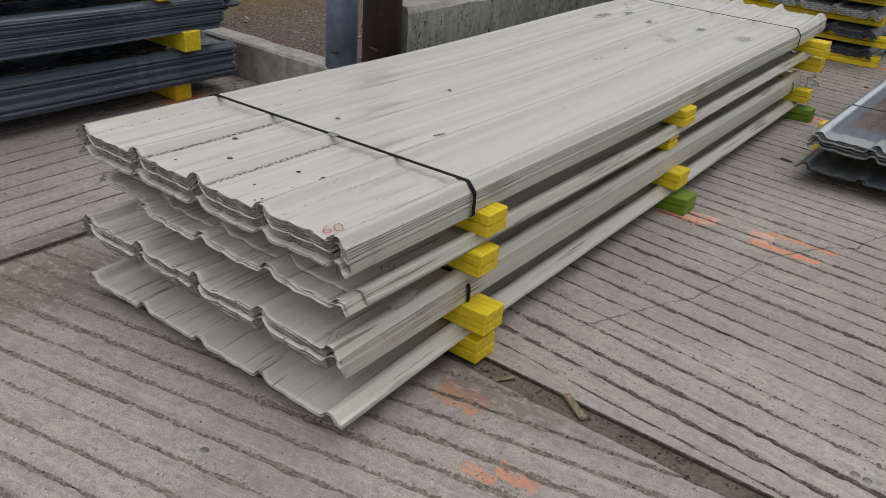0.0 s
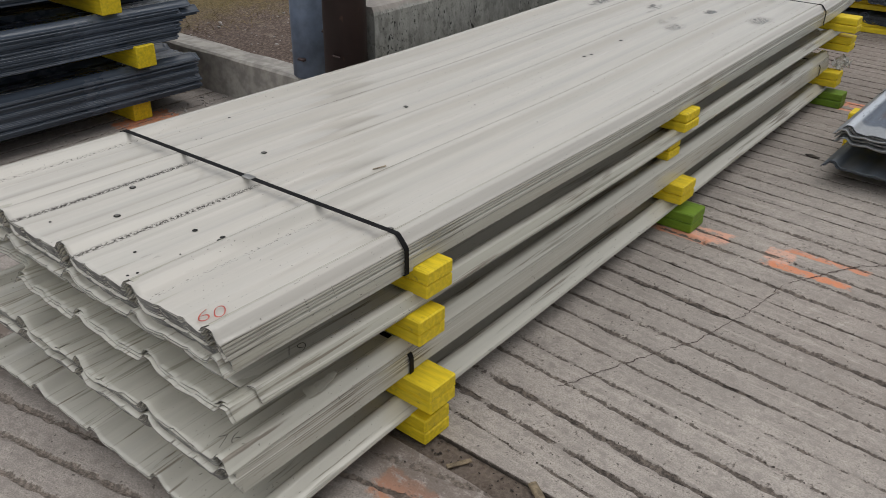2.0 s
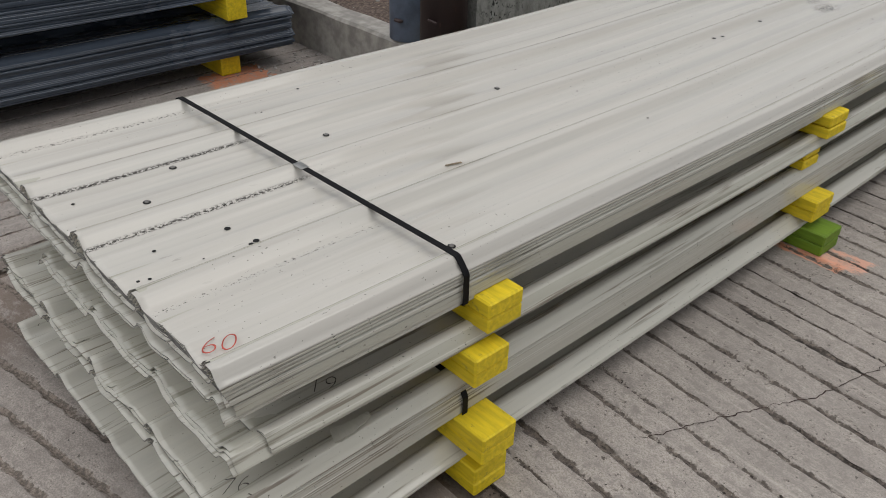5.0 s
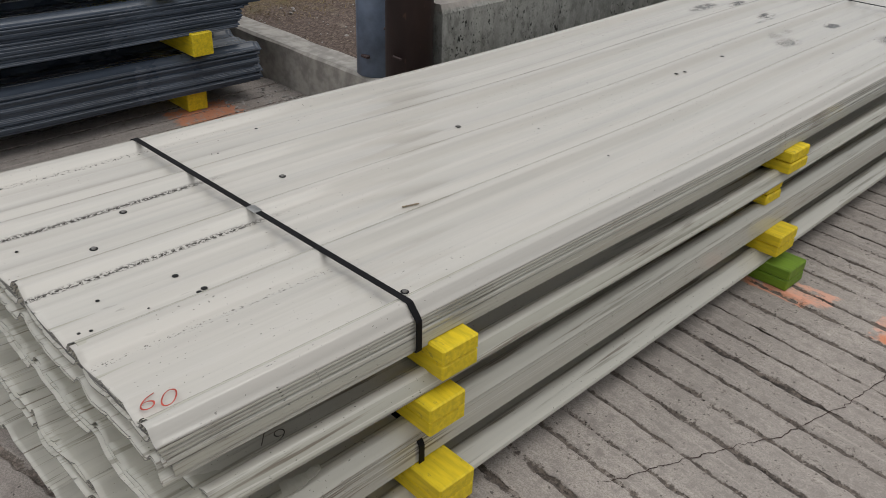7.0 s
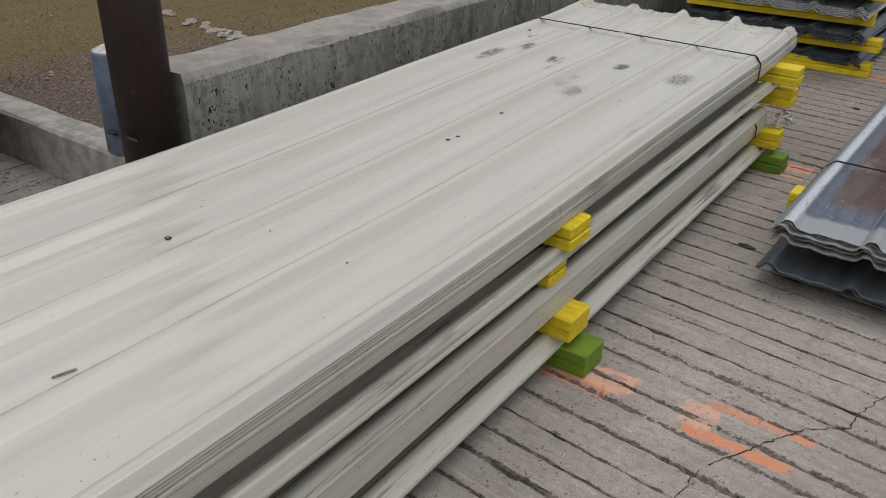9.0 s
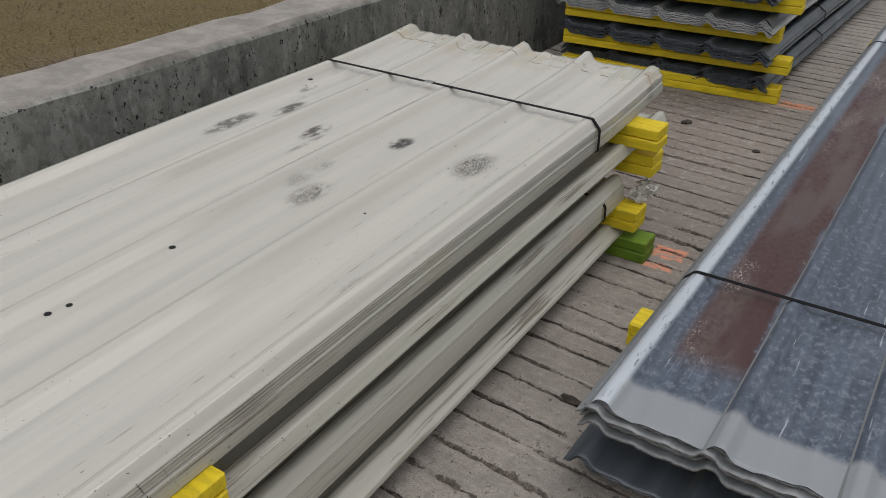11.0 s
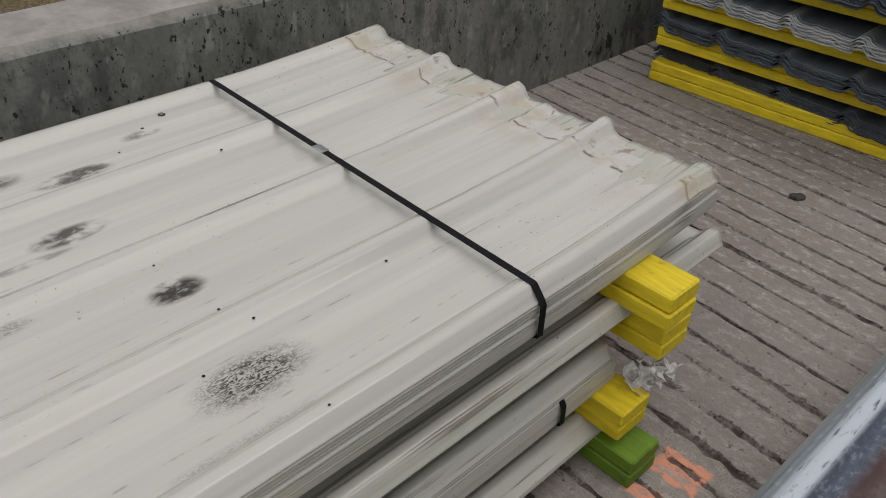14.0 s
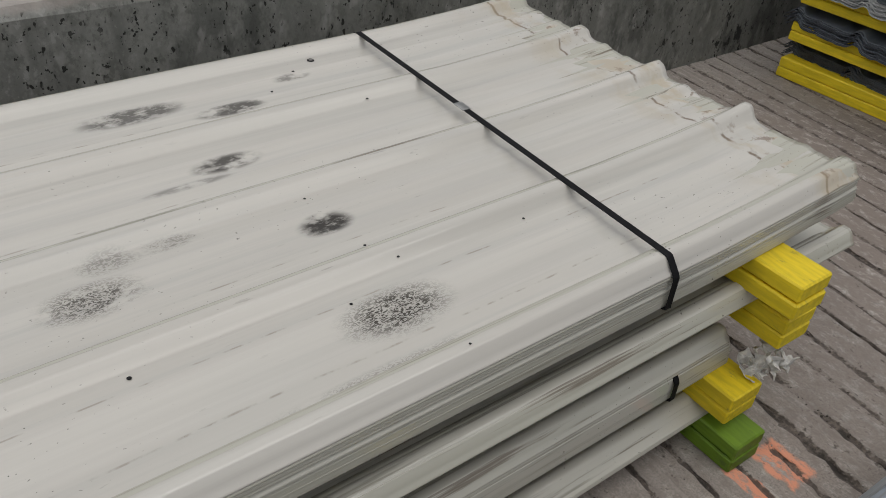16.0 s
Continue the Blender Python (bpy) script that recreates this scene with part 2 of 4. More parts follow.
def paint_material(name, c, dirt=(0.16, 0.12, 0.05), lo=0.60):
    k = Mat(name, 0.6)
    g = k.noise((14.0, 90.0, 90.0), 4.0)
    b = k.noise((30.0, 55.0, 55.0), 5.0, 0.65)
    base = k.mix(k.ramp(g, 0.3, 0.7), tint(c, 0.82), tint(c, 1.1))
    base = k.mix(k.ramp(b, lo, lo + 0.1, 0.0, 0.45), base, dirt)
    base = k.mix(k.math("MULTIPLY", k.chance(), 0.25), base, tint(c, 0.7))
    k.colour(base).bump(g, 0.35, 0.002)
    return k.m


M_YELLOW = paint_material("yellow_painted_timber", (0.78, 0.58, 0.014))
M_GREEN = paint_material("green_painted_timber", (0.15, 0.26, 0.014), (0.05, 0.06, 0.03))


def plain(name, c, rough=0.5, metal=0.0, vary=0.3, scale=30.0, bump=0.1):
    k = Mat(name, rough, metal)
    n = k.noise((scale, scale, scale), 4.0)
    k.colour(k.mix(k.ramp(n, 0.3, 0.7), tint(c, 1 - vary), tint(c, 1 + vary)))
    k.bump(n, bump, 0.003)
    return k.m


M_STRAP = plain("black_plastic_strap", (0.006, 0.006, 0.007), 0.65)
M_STRAP.node_tree.nodes["Principled BSDF"].inputs["Specular IOR Level"].default_value = 0.15
M_CLIP = plain("steel_clip", (0.35, 0.35, 0.34), 0.4, 0.8)
M_HOLE = plain("black_hole", (0.008, 0.008, 0.008), 0.9)
M_SCREW = plain("dull_zinc_screw", (0.22, 0.21, 0.20), 0.5, 0.6)
M_RED = plain("red_marker", (0.42, 0.055, 0.035), 0.6)
M_PENCIL = plain("dark_marker", (0.06, 0.05, 0.045), 0.6)
M_WOOD = plain("weathered_wood", (0.20, 0.155, 0.10), 0.8, 0, 0.4, 80.0, 0.4)
M_PEBBLE = plain("pebble_grey", (0.30, 0.28, 0.26), 0.8, 0, 0.3, 60.0)
M_ORANGE_DIRT = plain("debris_dark", (0.045, 0.036, 0.029), 0.9, 0, 0.4, 60.0)


def paving_material(name, spots, grain, c=(0.43, 0.385, 0.345), silt=(0.10, 0.08, 0.066), deep=0.85):
    k = Mat(name, 0.82).world_co()
    ox, oy, oz = k.xyz()
    big = k.noise((1.6, 1.6, 1.6), 5.0)
    mid = k.noise((11.0, 11.0, 11.0), 5.0, 0.6)
    fine = k.noise((230.0, 230.0, 230.0), 3.0, 0.6)
    base = k.mix(k.ramp(big, 0.3, 0.7), tint(c, 0.80), tint(c, 1.10))
    base = k.mix(k.ramp(mid, 0.45, 0.75, 0.0, 0.55), base, tint(c, 0.55))
    base = k.mix(k.ramp(mid, 0.40, 0.22, 0.0, 0.35), base, tint(c, 1.35))
    base = k.mix(k.ramp(fine, 0.42, 0.62, 0.0, 0.6), base, tint(c, 0.52))
    blotch = k.noise((34.0, 34.0, 34.0), 5.0, 0.65)
    base = k.mix(k.ramp(blotch, 0.48, 0.64, 0.0, 0.62), base, tint(c, 0.55))
    base = k.mix(k.ramp(blotch, 0.42, 0.30, 0.0, 0.5), base, tint(c, 1.32))
    scrape = k.noise((48.0, 80.0, 48.0), 5.0, 0.75, 0.4)
    base = k.mix(k.ramp(scrape, 0.56, 0.66, 0.0, 0.35), base, tint(c, 1.4))
    base = k.mix(k.ramp(scrape, 0.42, 0.34, 0.0, 0.5), base, tint(c, 0.50))
    turned, drawn = k.n.new("ShaderNodeMapping"), k.n.new("ShaderNodeMapping")
    turned.inputs["Rotation"].default_value = (0, 0, radians(-grain))
    drawn.inputs["Scale"].default_value = (2.0, 60.0, 1.0)
    k.l.new(k.co, turned.inputs["Vector"])
    k.l.new(turned.outputs["Vector"], drawn.inputs["Vector"])
    rake = k.n.new("ShaderNodeTexNoise")
    rake.inputs["Scale"].default_value, rake.inputs["Detail"].default_value = 1.0, 4.0
    k.l.new(drawn.outputs["Vector"], rake.inputs["Vector"])
    base = k.mix(k.ramp(rake.outputs["Fac"], 0.5, 0.70, 0.0, 0.40), base, tint(c, 0.60))
    base = k.mix(k.ramp(rake.outputs["Fac"], 0.44, 0.28, 0.0, 0.35), base, tint(c, 1.3))
    chips = k.ramp(k.noise((55.0, 55.0, 55.0), 3.0), 0.665, 0.70)
    base = k.mix(k.math("MULTIPLY", chips, 0.7), base, (0.05, 0.042, 0.036))
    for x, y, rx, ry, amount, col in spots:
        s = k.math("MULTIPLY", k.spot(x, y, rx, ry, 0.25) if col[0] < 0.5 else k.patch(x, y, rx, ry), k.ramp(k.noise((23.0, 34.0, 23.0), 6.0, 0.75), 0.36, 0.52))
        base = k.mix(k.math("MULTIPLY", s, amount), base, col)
    # earth lies in the grooves
    crumb = k.noise((95.0, 95.0, 95.0), 4.0, 0.7)
    low = k.math("ADD", oz, k.math("MULTIPLY", k.math("SUBTRACT", blotch, 0.5), 0.011))
    low = k.math("ADD", low, k.math("MULTIPLY", k.math("SUBTRACT", crumb, 0.5), 0.009))
    silt = k.mix(k.ramp(crumb, 0.40, 0.62), tint(silt, 0.65), tint(silt, 1.5))
    base = k.mix(k.ramp(low, -0.0032, -0.0008, 0.92, 0.0), base, silt)
    base = k.mix(k.ramp(low, -0.0085, -0.0048, deep, 0.0), base, (0.032, 0.026, 0.021))
    k.colour(base)
    k.bump(k.math("ADD", k.math("MULTIPLY", fine, 0.5), mid), 0.45, 0.006)
    return k.m


ORANGE = (0.75, 0.24, 0.09)
PINK = (0.78, 0.40, 0.28)
# dark brown for broad soft patches under and beside the stacks
DARK_BROWN = (0.115, 0.088, 0.07)
M_PAVE_NEAR = paving_material("grooved_concrete_near", [
    (-0.99, 1.86, 0.075, 0.05, 0.75, (0.55, 0.24, 0.13)), (-0.72, 1.71, 0.06, 0.03, 0.5, ORANGE), (-0.80, 1.66, 0.05, 0.02, 0.5, ORANGE),
    (-1.6, 1.95, 0.75, 0.55, 0.75, DARK_BROWN), (-2.25, 1.45, 0.30, 0.45, 0.8, (0.16, 0.12, 0.095)), (-0.95, 1.93, 0.5, 0.10, 0.7, (0.16, 0.125, 0.105))], 12.0, (0.40, 0.355, 0.32), (0.165, 0.135, 0.112), 0.25)
SPRAY = (0.80, 0.33, 0.20)
M_PAVE = paving_material("grooved_concrete", [
    (-1.7, 3.8, 0.75, 2.2, 0.6, DARK_BROWN), (-1.7, 6.2, 1.0, 1.2, 0.9, (0.20, 0.165, 0.14)), (0.0, 4.6, 0.8, 0.7, 0.5, DARK_BROWN), (-0.8, 5.9, 1.3, 1.8, 0.6, (0.215, 0.175, 0.15)), (-0.2, 3.2, 0.7, 0.9, 0.35, (0.22, 0.18, 0.155)), (-1.35, 6.75, 0.9, 0.30, 0.5, (0.14, 0.11, 0.09)),
    (-1.05, 3.375, 0.11, 0.028, 0.6, ORANGE), (-0.965, 3.43, 0.07, 0.05, 0.75, PINK), (-0.985, 5.235, 0.058, 0.042, 0.9, SPRAY), (-0.99, 5.138, 0.055, 0.022, 0.9, SPRAY),
    (-0.63, 3.372, 0.14, 0.022, 0.72, ORANGE), (-0.60, 3.50, 0.14, 0.022, 0.62, ORANGE), (-0.735, 3.435, 0.05, 0.05, 0.6, PINK), (-0.97, 6.93, 0.09, 0.04, 0.7, ORANGE)], -4.5)
M_PAVE_SIDE = paving_material("grooved_concrete_side", [
    (-3.35, 2.84, 0.14, 0.16, 0.8, ORANGE), (-3.0, 2.9, 0.7, 0.5, 0.5, (0.17, 0.13, 0.105)), (-2.45, 1.9, 0.15, 1.4, 0.7, DARK_BROWN)], 91.0, (0.38, 0.34, 0.31), (0.15, 0.12, 0.10), 0.4)


def wall_material():
    k = Mat("board_marked_concrete", 0.85).world_co()
    big = k.noise((2.0, 2.0, 2.0), 5.0)
    mid = k.noise((14.0, 14.0, 9.0), 5.0, 0.6)
    run = k.noise((13.0, 13.0, 1.3), 4.0)
    fine = k.noise((120.0, 120.0, 120.0), 3.0)
    base = k.mix(k.ramp(big, 0.3, 0.7), (0.25, 0.25, 0.232), (0.37, 0.365, 0.335))
    mott = k.noise((38.0, 38.0, 26.0), 5.0, 0.7)
    base = k.mix(k.ramp(run, 0.5, 0.72, 0.0, 0.6), base, (0.13, 0.13, 0.12))
    base = k.mix(k.ramp(mid, 0.5, 0.72, 0.0, 0.5), base, (0.15, 0.15, 0.14))
    base = k.mix(k.ramp(mid, 0.38, 0.25, 0.0, 0.4), base, (0.45, 0.44, 0.41))
    base = k.mix(k.ramp(fine, 0.4, 0.7, 0.0, 0.35), base, (0.17, 0.17, 0.16))
    base = k.mix(k.ramp(mott, 0.50, 0.62, 0.0, 0.6), base, (0.12, 0.12, 0.108))
    base = k.mix(k.ramp(mott, 0.44, 0.34, 0.0, 0.45), base, (0.42, 0.415, 0.385))
    ox, oy, oz = k.xyz()
    # a bleached top and a damp, darker stretch further on
    damp = k.math("MULTIPLY", k.ramp(oy, 3.9, 5.2), k.ramp(run, 0.25, 0.5))
    base = k.mix(k.math("MULTIPLY", damp, 0.5), base, (0.12, 0.123, 0.108))
    moss = k.ramp(k.noise((7.0, 7.0, 4.0), 5.0, 0.65), 0.52, 0.62)
    base = k.mix(k.math("MULTIPLY", k.math("MULTIPLY", moss, k.ramp(oy, 3.9, 5.0)), 0.6), base, (0.05, 0.053, 0.047))
    chalk = k.ramp(k.noise((16.0, 16.0, 8.0), 3.0), 0.60, 0.70)
    base = k.mix(k.math("MULTIPLY", chalk, 0.55), base, (0.38, 0.375, 0.35))
    holes = k.math("MAXIMUM", k.ramp(k.noise((40.0, 40.0, 24.0), 2.0, 0.6), 0.65, 0.68), k.ramp(k.noise((75.0, 75.0, 60.0), 2.0, 0.6), 0.645, 0.67))
    holes = k.math("MAXIMUM", holes, k.math("MULTIPLY", k.ramp(k.noise((12.0, 12.0, 7.0), 5.0, 0.7), 0.62, 0.66), k.ramp(oy, 4.5, 5.6)))
    pick = k.ramp(k.noise((6.0, 6.0, 4.0), 2.0), 0.40, 0.50)
    brow = k.math("ADD", oz, k.math("MULTIPLY", k.math("SUBTRACT", k.noise((9.0, 9.0, 9.0), 5.0, 0.7), 0.5), 0.05))
    base = k.mix(k.ramp(brow, 0.556, 0.574, 0.0, 0.85), base, k.mix(k.ramp(k.noise((10.0, 10.0, 10.0), 6.0, 0.7), 0.35, 0.65), (0.36, 0.325, 0.295), (0.235, 0.212, 0.192)))
    pits = k.math("MULTIPLY", k.math("MULTIPLY", holes, pick), k.ramp(oz, 0.558, 0.566, 1.0, 0.0))
    base = k.mix(pits, base, (0.025, 0.025, 0.022))
    k.colour(base)
    k.bump(k.math("SUBTRACT", k.math("ADD", mid, k.math("MULTIPLY", fine, 0.3)), k.math("MULTIPLY", pits, 1.5)), 0.5, 0.006)
    return k.m


M_WALL = wall_material()
M_KERB = plain("kerb_concrete", (0.34, 0.32, 0.29), 0.85, 0, 0.25, 18.0, 0.4)
M_STEEL = plain("blue_grey_painted_pipe", (0.115, 0.145, 0.20), 0.5, 0.0, 0.25, 12.0)
M_FILL = plain("pale_concrete_fill", (0.48, 0.46, 0.42), 0.9, 0, 0.2, 40.0, 0.4)


def post_material():
    k = Mat("brown_painted_post", 0.55)
    n = k.noise((6.0, 6.0, 2.0), 5.0)
    f = k.noise((40.0, 40.0, 12.0), 4.0)
    base = k.mix(k.ramp(n, 0.3, 0.7), (0.026, 0.015, 0.015), (0.05, 0.028, 0.026))
    base = k.mix(k.ramp(f, 0.64, 0.72, 0.0, 0.7), base, (0.12, 0.07, 0.05))
    k.colour(base).bump(f, 0.15, 0.003)
    return k.m


M_POST = post_material()


def soil_material():
    k = Mat("earth_and_dry_grass", 0.95).world_co()
    ox, oy, oz = k.xyz()
    a = k.noise((9.0, 9.0, 9.0), 6.0, 0.65)
    f = k.noise((70.0, 70.0, 70.0), 4.0, 0.7)
    earth = k.mix(k.ramp(f, 0.35, 0.68), (0.05, 0.033, 0.026), (0.17, 0.125, 0.10))
    straw = k.ramp(k.noise((45.0, 45.0, 45.0), 3.0, 0.7), 0.62, 0.68)
    earth = k.mix(k.math("MULTIPLY", straw, 0.7), earth, (0.33, 0.28, 0.20))
    earth = k.mix(k.ramp(a, 0.58, 0.72, 0.0, 0.6), earth, (0.28, 0.23, 0.19))
    turf = k.mix(k.ramp(f, 0.3, 0.7), (0.070, 0.049, 0.018), (0.165, 0.122, 0.046))
    turf = k.mix(k.ramp(a, 0.55, 0.75, 0.0, 0.7), turf, (0.060, 0.062, 0.020))
    line = k.math("ADD", k.math("MULTIPLY", ox, -0.87), k.math("MULTIPLY", oy, 0.5))
    line = k.math("ADD", line, k.math("MULTIPLY", a, 0.9))
    k.colour(k.mix(k.ramp(line, 5.7, 6.2), earth, turf)).bump(f, 0.5, 0.008)
    return k.m


M_SOIL = soil_material()
M_STONE = plain("weathered_stone", (0.30, 0.27, 0.24), 0.9, 0, 0.3, 25.0, 0.5)
M_CUT = plain("cut_steel_edge", (0.125, 0.123, 0.117), 0.6, 0.0, 0.5, 70.0)
M_CUT_DARK = plain("cut_dark_edge", (0.045, 0.05, 0.058), 0.6, 0.2, 0.45, 70.0)
M_CRACK = plain("crack_shadow_dirt", (0.045, 0.025, 0.021), 0.95, 0, 0.3, 90.0)
M_FOAM = plain("dirty_white_foam", (0.60, 0.58, 0.54), 0.9, 0, 0.2, 90.0, 0.5)
M_GRASS = plain("dry_grass_blades", (0.150, 0.112, 0.045), 0.9, 0, 0.55, 5.0)

# ---- mesh helpers ----


def mesh_of(name, bm, material, smooth=False):
    me = bpy.data.meshes.new(name)
    bm.normal_update()
    bm.to_mesh(me)
    bm.free()
    me.materials.append(material)
    if smooth:
        for p in me.polygons:
            p.use_smooth = True
    return me


def part(name, bm, material, parent, label="", m=None, smooth=False):
    me = bm if isinstance(bm, bpy.types.Mesh) else mesh_of(name, bm, material, smooth)
    ob = new(name, me)
    ob.parent = parent
    if m is not None:
        ob.matrix_basis = m
    if label:
        tagged(ob, label)
    return ob


def thing(name, m, label, category, group="", kind=""):
    ob = new(name)
    ob.empty_display_size = 0.1
    ob.matrix_basis = m
    return tagged(ob, label, category, group, kind)


def box_bm(x0, x1, y0, y1, z0, z1, bevel=0.0, seg=1):
    bm = bmesh.new()
    bmesh.ops.create_cube(bm, size=1.0, matrix=Matrix.Translation(((x0 + x1) / 2, (y0 + y1) / 2, (z0 + z1) / 2)) @ Matrix.Diagonal((x1 - x0, y1 - y0, z1 - z0, 1)))
    if bevel:
        bmesh.ops.bevel(bm, geom=list(bm.edges), offset=bevel, segments=seg, affect="EDGES", profile=0.6)
    return bm


def ring_bm(profile, sides=32):
    """A turned body from (radius, z) pairs, closed at both ends."""
    bm = bmesh.new()
    rings = [[bm.verts.new((r * math.cos(2 * math.pi * i / sides), r * math.sin(2 * math.pi * i / sides), z)) for i in range(sides)] for r, z in profile]
    for a, b in zip(rings, rings[1:]):
        for i in range(sides):
            bm.faces.new((a[i], a[(i + 1) % sides], b[(i + 1) % sides], b[i]))
    bm.faces.new(rings[0][::-1])
    bm.faces.new(rings[-1])
    return bm


def wave(x, y, s=1.0, seed=0.0):
    return noise.noise((x * s + seed, y * s - seed, seed * 0.37))


# ---- ground ----


def paving(name, bounds, angle, pitch, groove, depth, material, label, seed, step=0.02, wild=1.0):
    """A slab with raked grooves: one sheet whose profile dips at every groove, ragged along its length."""
    x0, x1, y0, y1 = bounds
    cx, cy = (x0 + x1) / 2, (y0 + y1) / 2
    ca, sa = math.cos(radians(angle)), math.sin(radians(angle))
    half_u = (abs(x1 - x0) * abs(ca) + abs(y1 - y0) * abs(sa)) / 2 + 0.1
    half_v = (abs(x1 - x0) * abs(sa) + abs(y1 - y0) * abs(ca)) / 2 + 0.1
    us = np.arange(-half_u, half_u + step, step)
    rows, count = [], int(2 * half_v / pitch) + 1
    rng = random.Random(seed)
    for i in range(count):
        v = -half_v + i * pitch + rng.uniform(-0.12, 0.12) * pitch * min(1.0, 2 * wild)
        g = groove * rng.uniform(0.6, 1.4)
        d = depth * rng.uniform(0.55, 1.2)
        for off, z in ((-0.5, 0.0), (-0.25, -0.8), (0.05, -1.0), (0.28, -0.7), (0.5, 0.0)):
            rows.append((v, off * g, z * d, i))
        rows.append((v + pitch * 0.5, 0.0, 0.0007, i))
    GROOVES.append([(cx, cy, ca, sa, q[0]) for q in rows[::6]])
    verts, nu = [], len(us)
    for v, off, z, i in rows:
        for u in us:
            w = 0.06 * wild * pitch * wave(u, i * 0.3, 1.6, seed) + 0.03 * pitch * wave(u, off * 40.0, 30.0, seed + 3 * i)
            open_up = max(0.25, 0.95 + 0.9 * wild * wave(u, i * 1.7, 5.0, seed + 5))
            ragged = 1.0 + 0.9 * wave(u, off * 30.0, 34.0, seed + i)
            fill = min(1.0, max(0.05, (0.70 if wild > 0.4 else 0.9) + wild * wave(u, i * 1.7, 3.0, seed + 7) + 0.6 * wave(u, i * 2.3, 17.0, seed + 9)))
            zz = z * fill + 0.0012 * wave(u, v, 6.0, seed + 2)
            t = v + w + off * open_up * ragged
            verts.append((cx + u * ca - t * sa, cy + u * sa + t * ca, zz))
    faces = [(r * nu + c, r * nu + c + 1, (r + 1) * nu + c + 1, (r + 1) * nu + c) for r in range(len(rows) - 1) for c in range(nu - 1)]
    me = bpy.data.meshes.new(name)
    me.from_pydata(verts, [], faces)
    bm = bmesh.new()
    bm.from_mesh(me)
    for co, no in (((x0, 0, 0), (-1, 0, 0)), ((x1, 0, 0), (1, 0, 0)), ((0, y0, 0), (0, -1, 0)), ((0, y1, 0), (0, 1, 0))):
        bmesh.ops.bisect_plane(bm, geom=list(bm.verts) + list(bm.edges) + list(bm.faces), plane_co=co, plane_no=no, clear_outer=True)
    # the slab's edge turns down into the joint
    rim = [e for e in bm.edges if e.is_boundary]
    down = bmesh.ops.extrude_edge_only(bm, edges=rim)
    for q in down["geom"]:
        if isinstance(q, bmesh.types.BMVert):
            q.co.z = -0.05
    bm.to_mesh(me)
    bm.free()
    me.materials.append(material)
    return tagged(new(name, me), label, "paving", kind="structure")


k = Mat("packed_earth", 0.95).world_co()
n1, n2 = k.noise((8.0, 8.0, 8.0), 6.0, 0.65), k.noise((90.0, 90.0, 90.0), 4.0, 0.7)
k.colour(k.mix(k.ramp(n2, 0.35, 0.7, 0.0, 0.7), k.mix(k.ramp(n1, 0.3, 0.7), (0.075, 0.055, 0.042), (0.16, 0.125, 0.10)), (0.22, 0.18, 0.15))).bump(n2, 0.8, 0.01)
M_EARTH = k.m
bm = bmesh.new()
bmesh.ops.create_grid(bm, x_segments=60, y_segments=60, size=60.0)
for v in bm.verts:
    v.co.z = -0.014
ground = tagged(new("ground", mesh_of("ground", bm, M_EARTH)), "packed brown earth under and between the concrete slabs", "ground", kind="structure")

GROOVES = []
SEAM_Y = 2.055
paving("pavement_near", (-2.42, 1.2, -0.8, 1.975), 12.0, 0.0875, 0.023, 0.0060, M_PAVE_NEAR, "worn grooved concrete slab with dark brown patches and faded orange paint", 3, 0.014, 0.25)
YARD = paving("pavement_yard", (-2.40, 1.7, SEAM_Y, 9.6), -4.5, 0.094, 0.0185, 0.0085, M_PAVE, "grey-brown raked concrete yard slab with orange spray marks", 11, 0.016, 0.5)
paving("pavement_side", (-4.9, -2.46, -1.6, 3.32), 91.0, 0.105, 0.016, 0.008, M_PAVE_SIDE, "grooved concrete slab beside the dark sheet stack", 23, 0.04, 0.6)

# ---- wall, kerb, posts, soil ----


def long_block(name, x0, x1, y0, y1, z0, z1, bevel, material, label, category, wobble=0.004, along="y"):
    """A cast concrete length with slightly uneven arrises."""
    bm = bmesh.new()
    prof = [(x0, z0), (x0, z1 - bevel), (x0 + bevel, z1), (x1 - bevel, z1), (x1, z1 - bevel), (x1, z0)] if along == "y" else \
        [(y0, z0), (y0, z1 - bevel), (y0 + bevel, z1), (y1 - bevel, z1), (y1, z1 - bevel), (y1, z0)]
    a, b = (y0, y1) if along == "y" else (x0, x1)
    count = max(2, int((b - a) / 0.06))
    rings = []
    for i in range(count + 1):
        s = a + (b - a) * i / count
        ring = []
        for j, (p, z) in enumerate(prof):
            w = wobble * wave(s, j * 3.1, 5.0, 2.0) if z > z0 else 0.0
            ring.append(bm.verts.new((p + w, s, z + w) if along == "y" else (s, p + w, z + w)))
        rings.append(ring)
    for r, q in zip(rings, rings[1:]):
        for i in range(len(prof)):
            bm.faces.new((r[i], r[(i + 1) % len(prof)], q[(i + 1) % len(prof)], q[i]))
    bm.faces.new(rings[0])
    bm.faces.new(rings[-1][::-1])
    bmesh.ops.recalc_face_normals(bm, faces=list(bm.faces))
    return tagged(new(name, mesh_of(name, bm, material)), label, category, kind="structure")


long_block("wall_retaining", -2.62, -2.375, 3.275, 14.0, -0.3, 0.578, 0.022, M_WALL, "grey pitted concrete retaining wall with dark stains", "wall", 0.012)
long_block("kerb", -9.0, -2.625, 3.30, 3.44, -0.3, 0.20, 0.012, M_KERB, "low pale concrete kerb at the edge of the yard", "kerb", 0.004, "x")

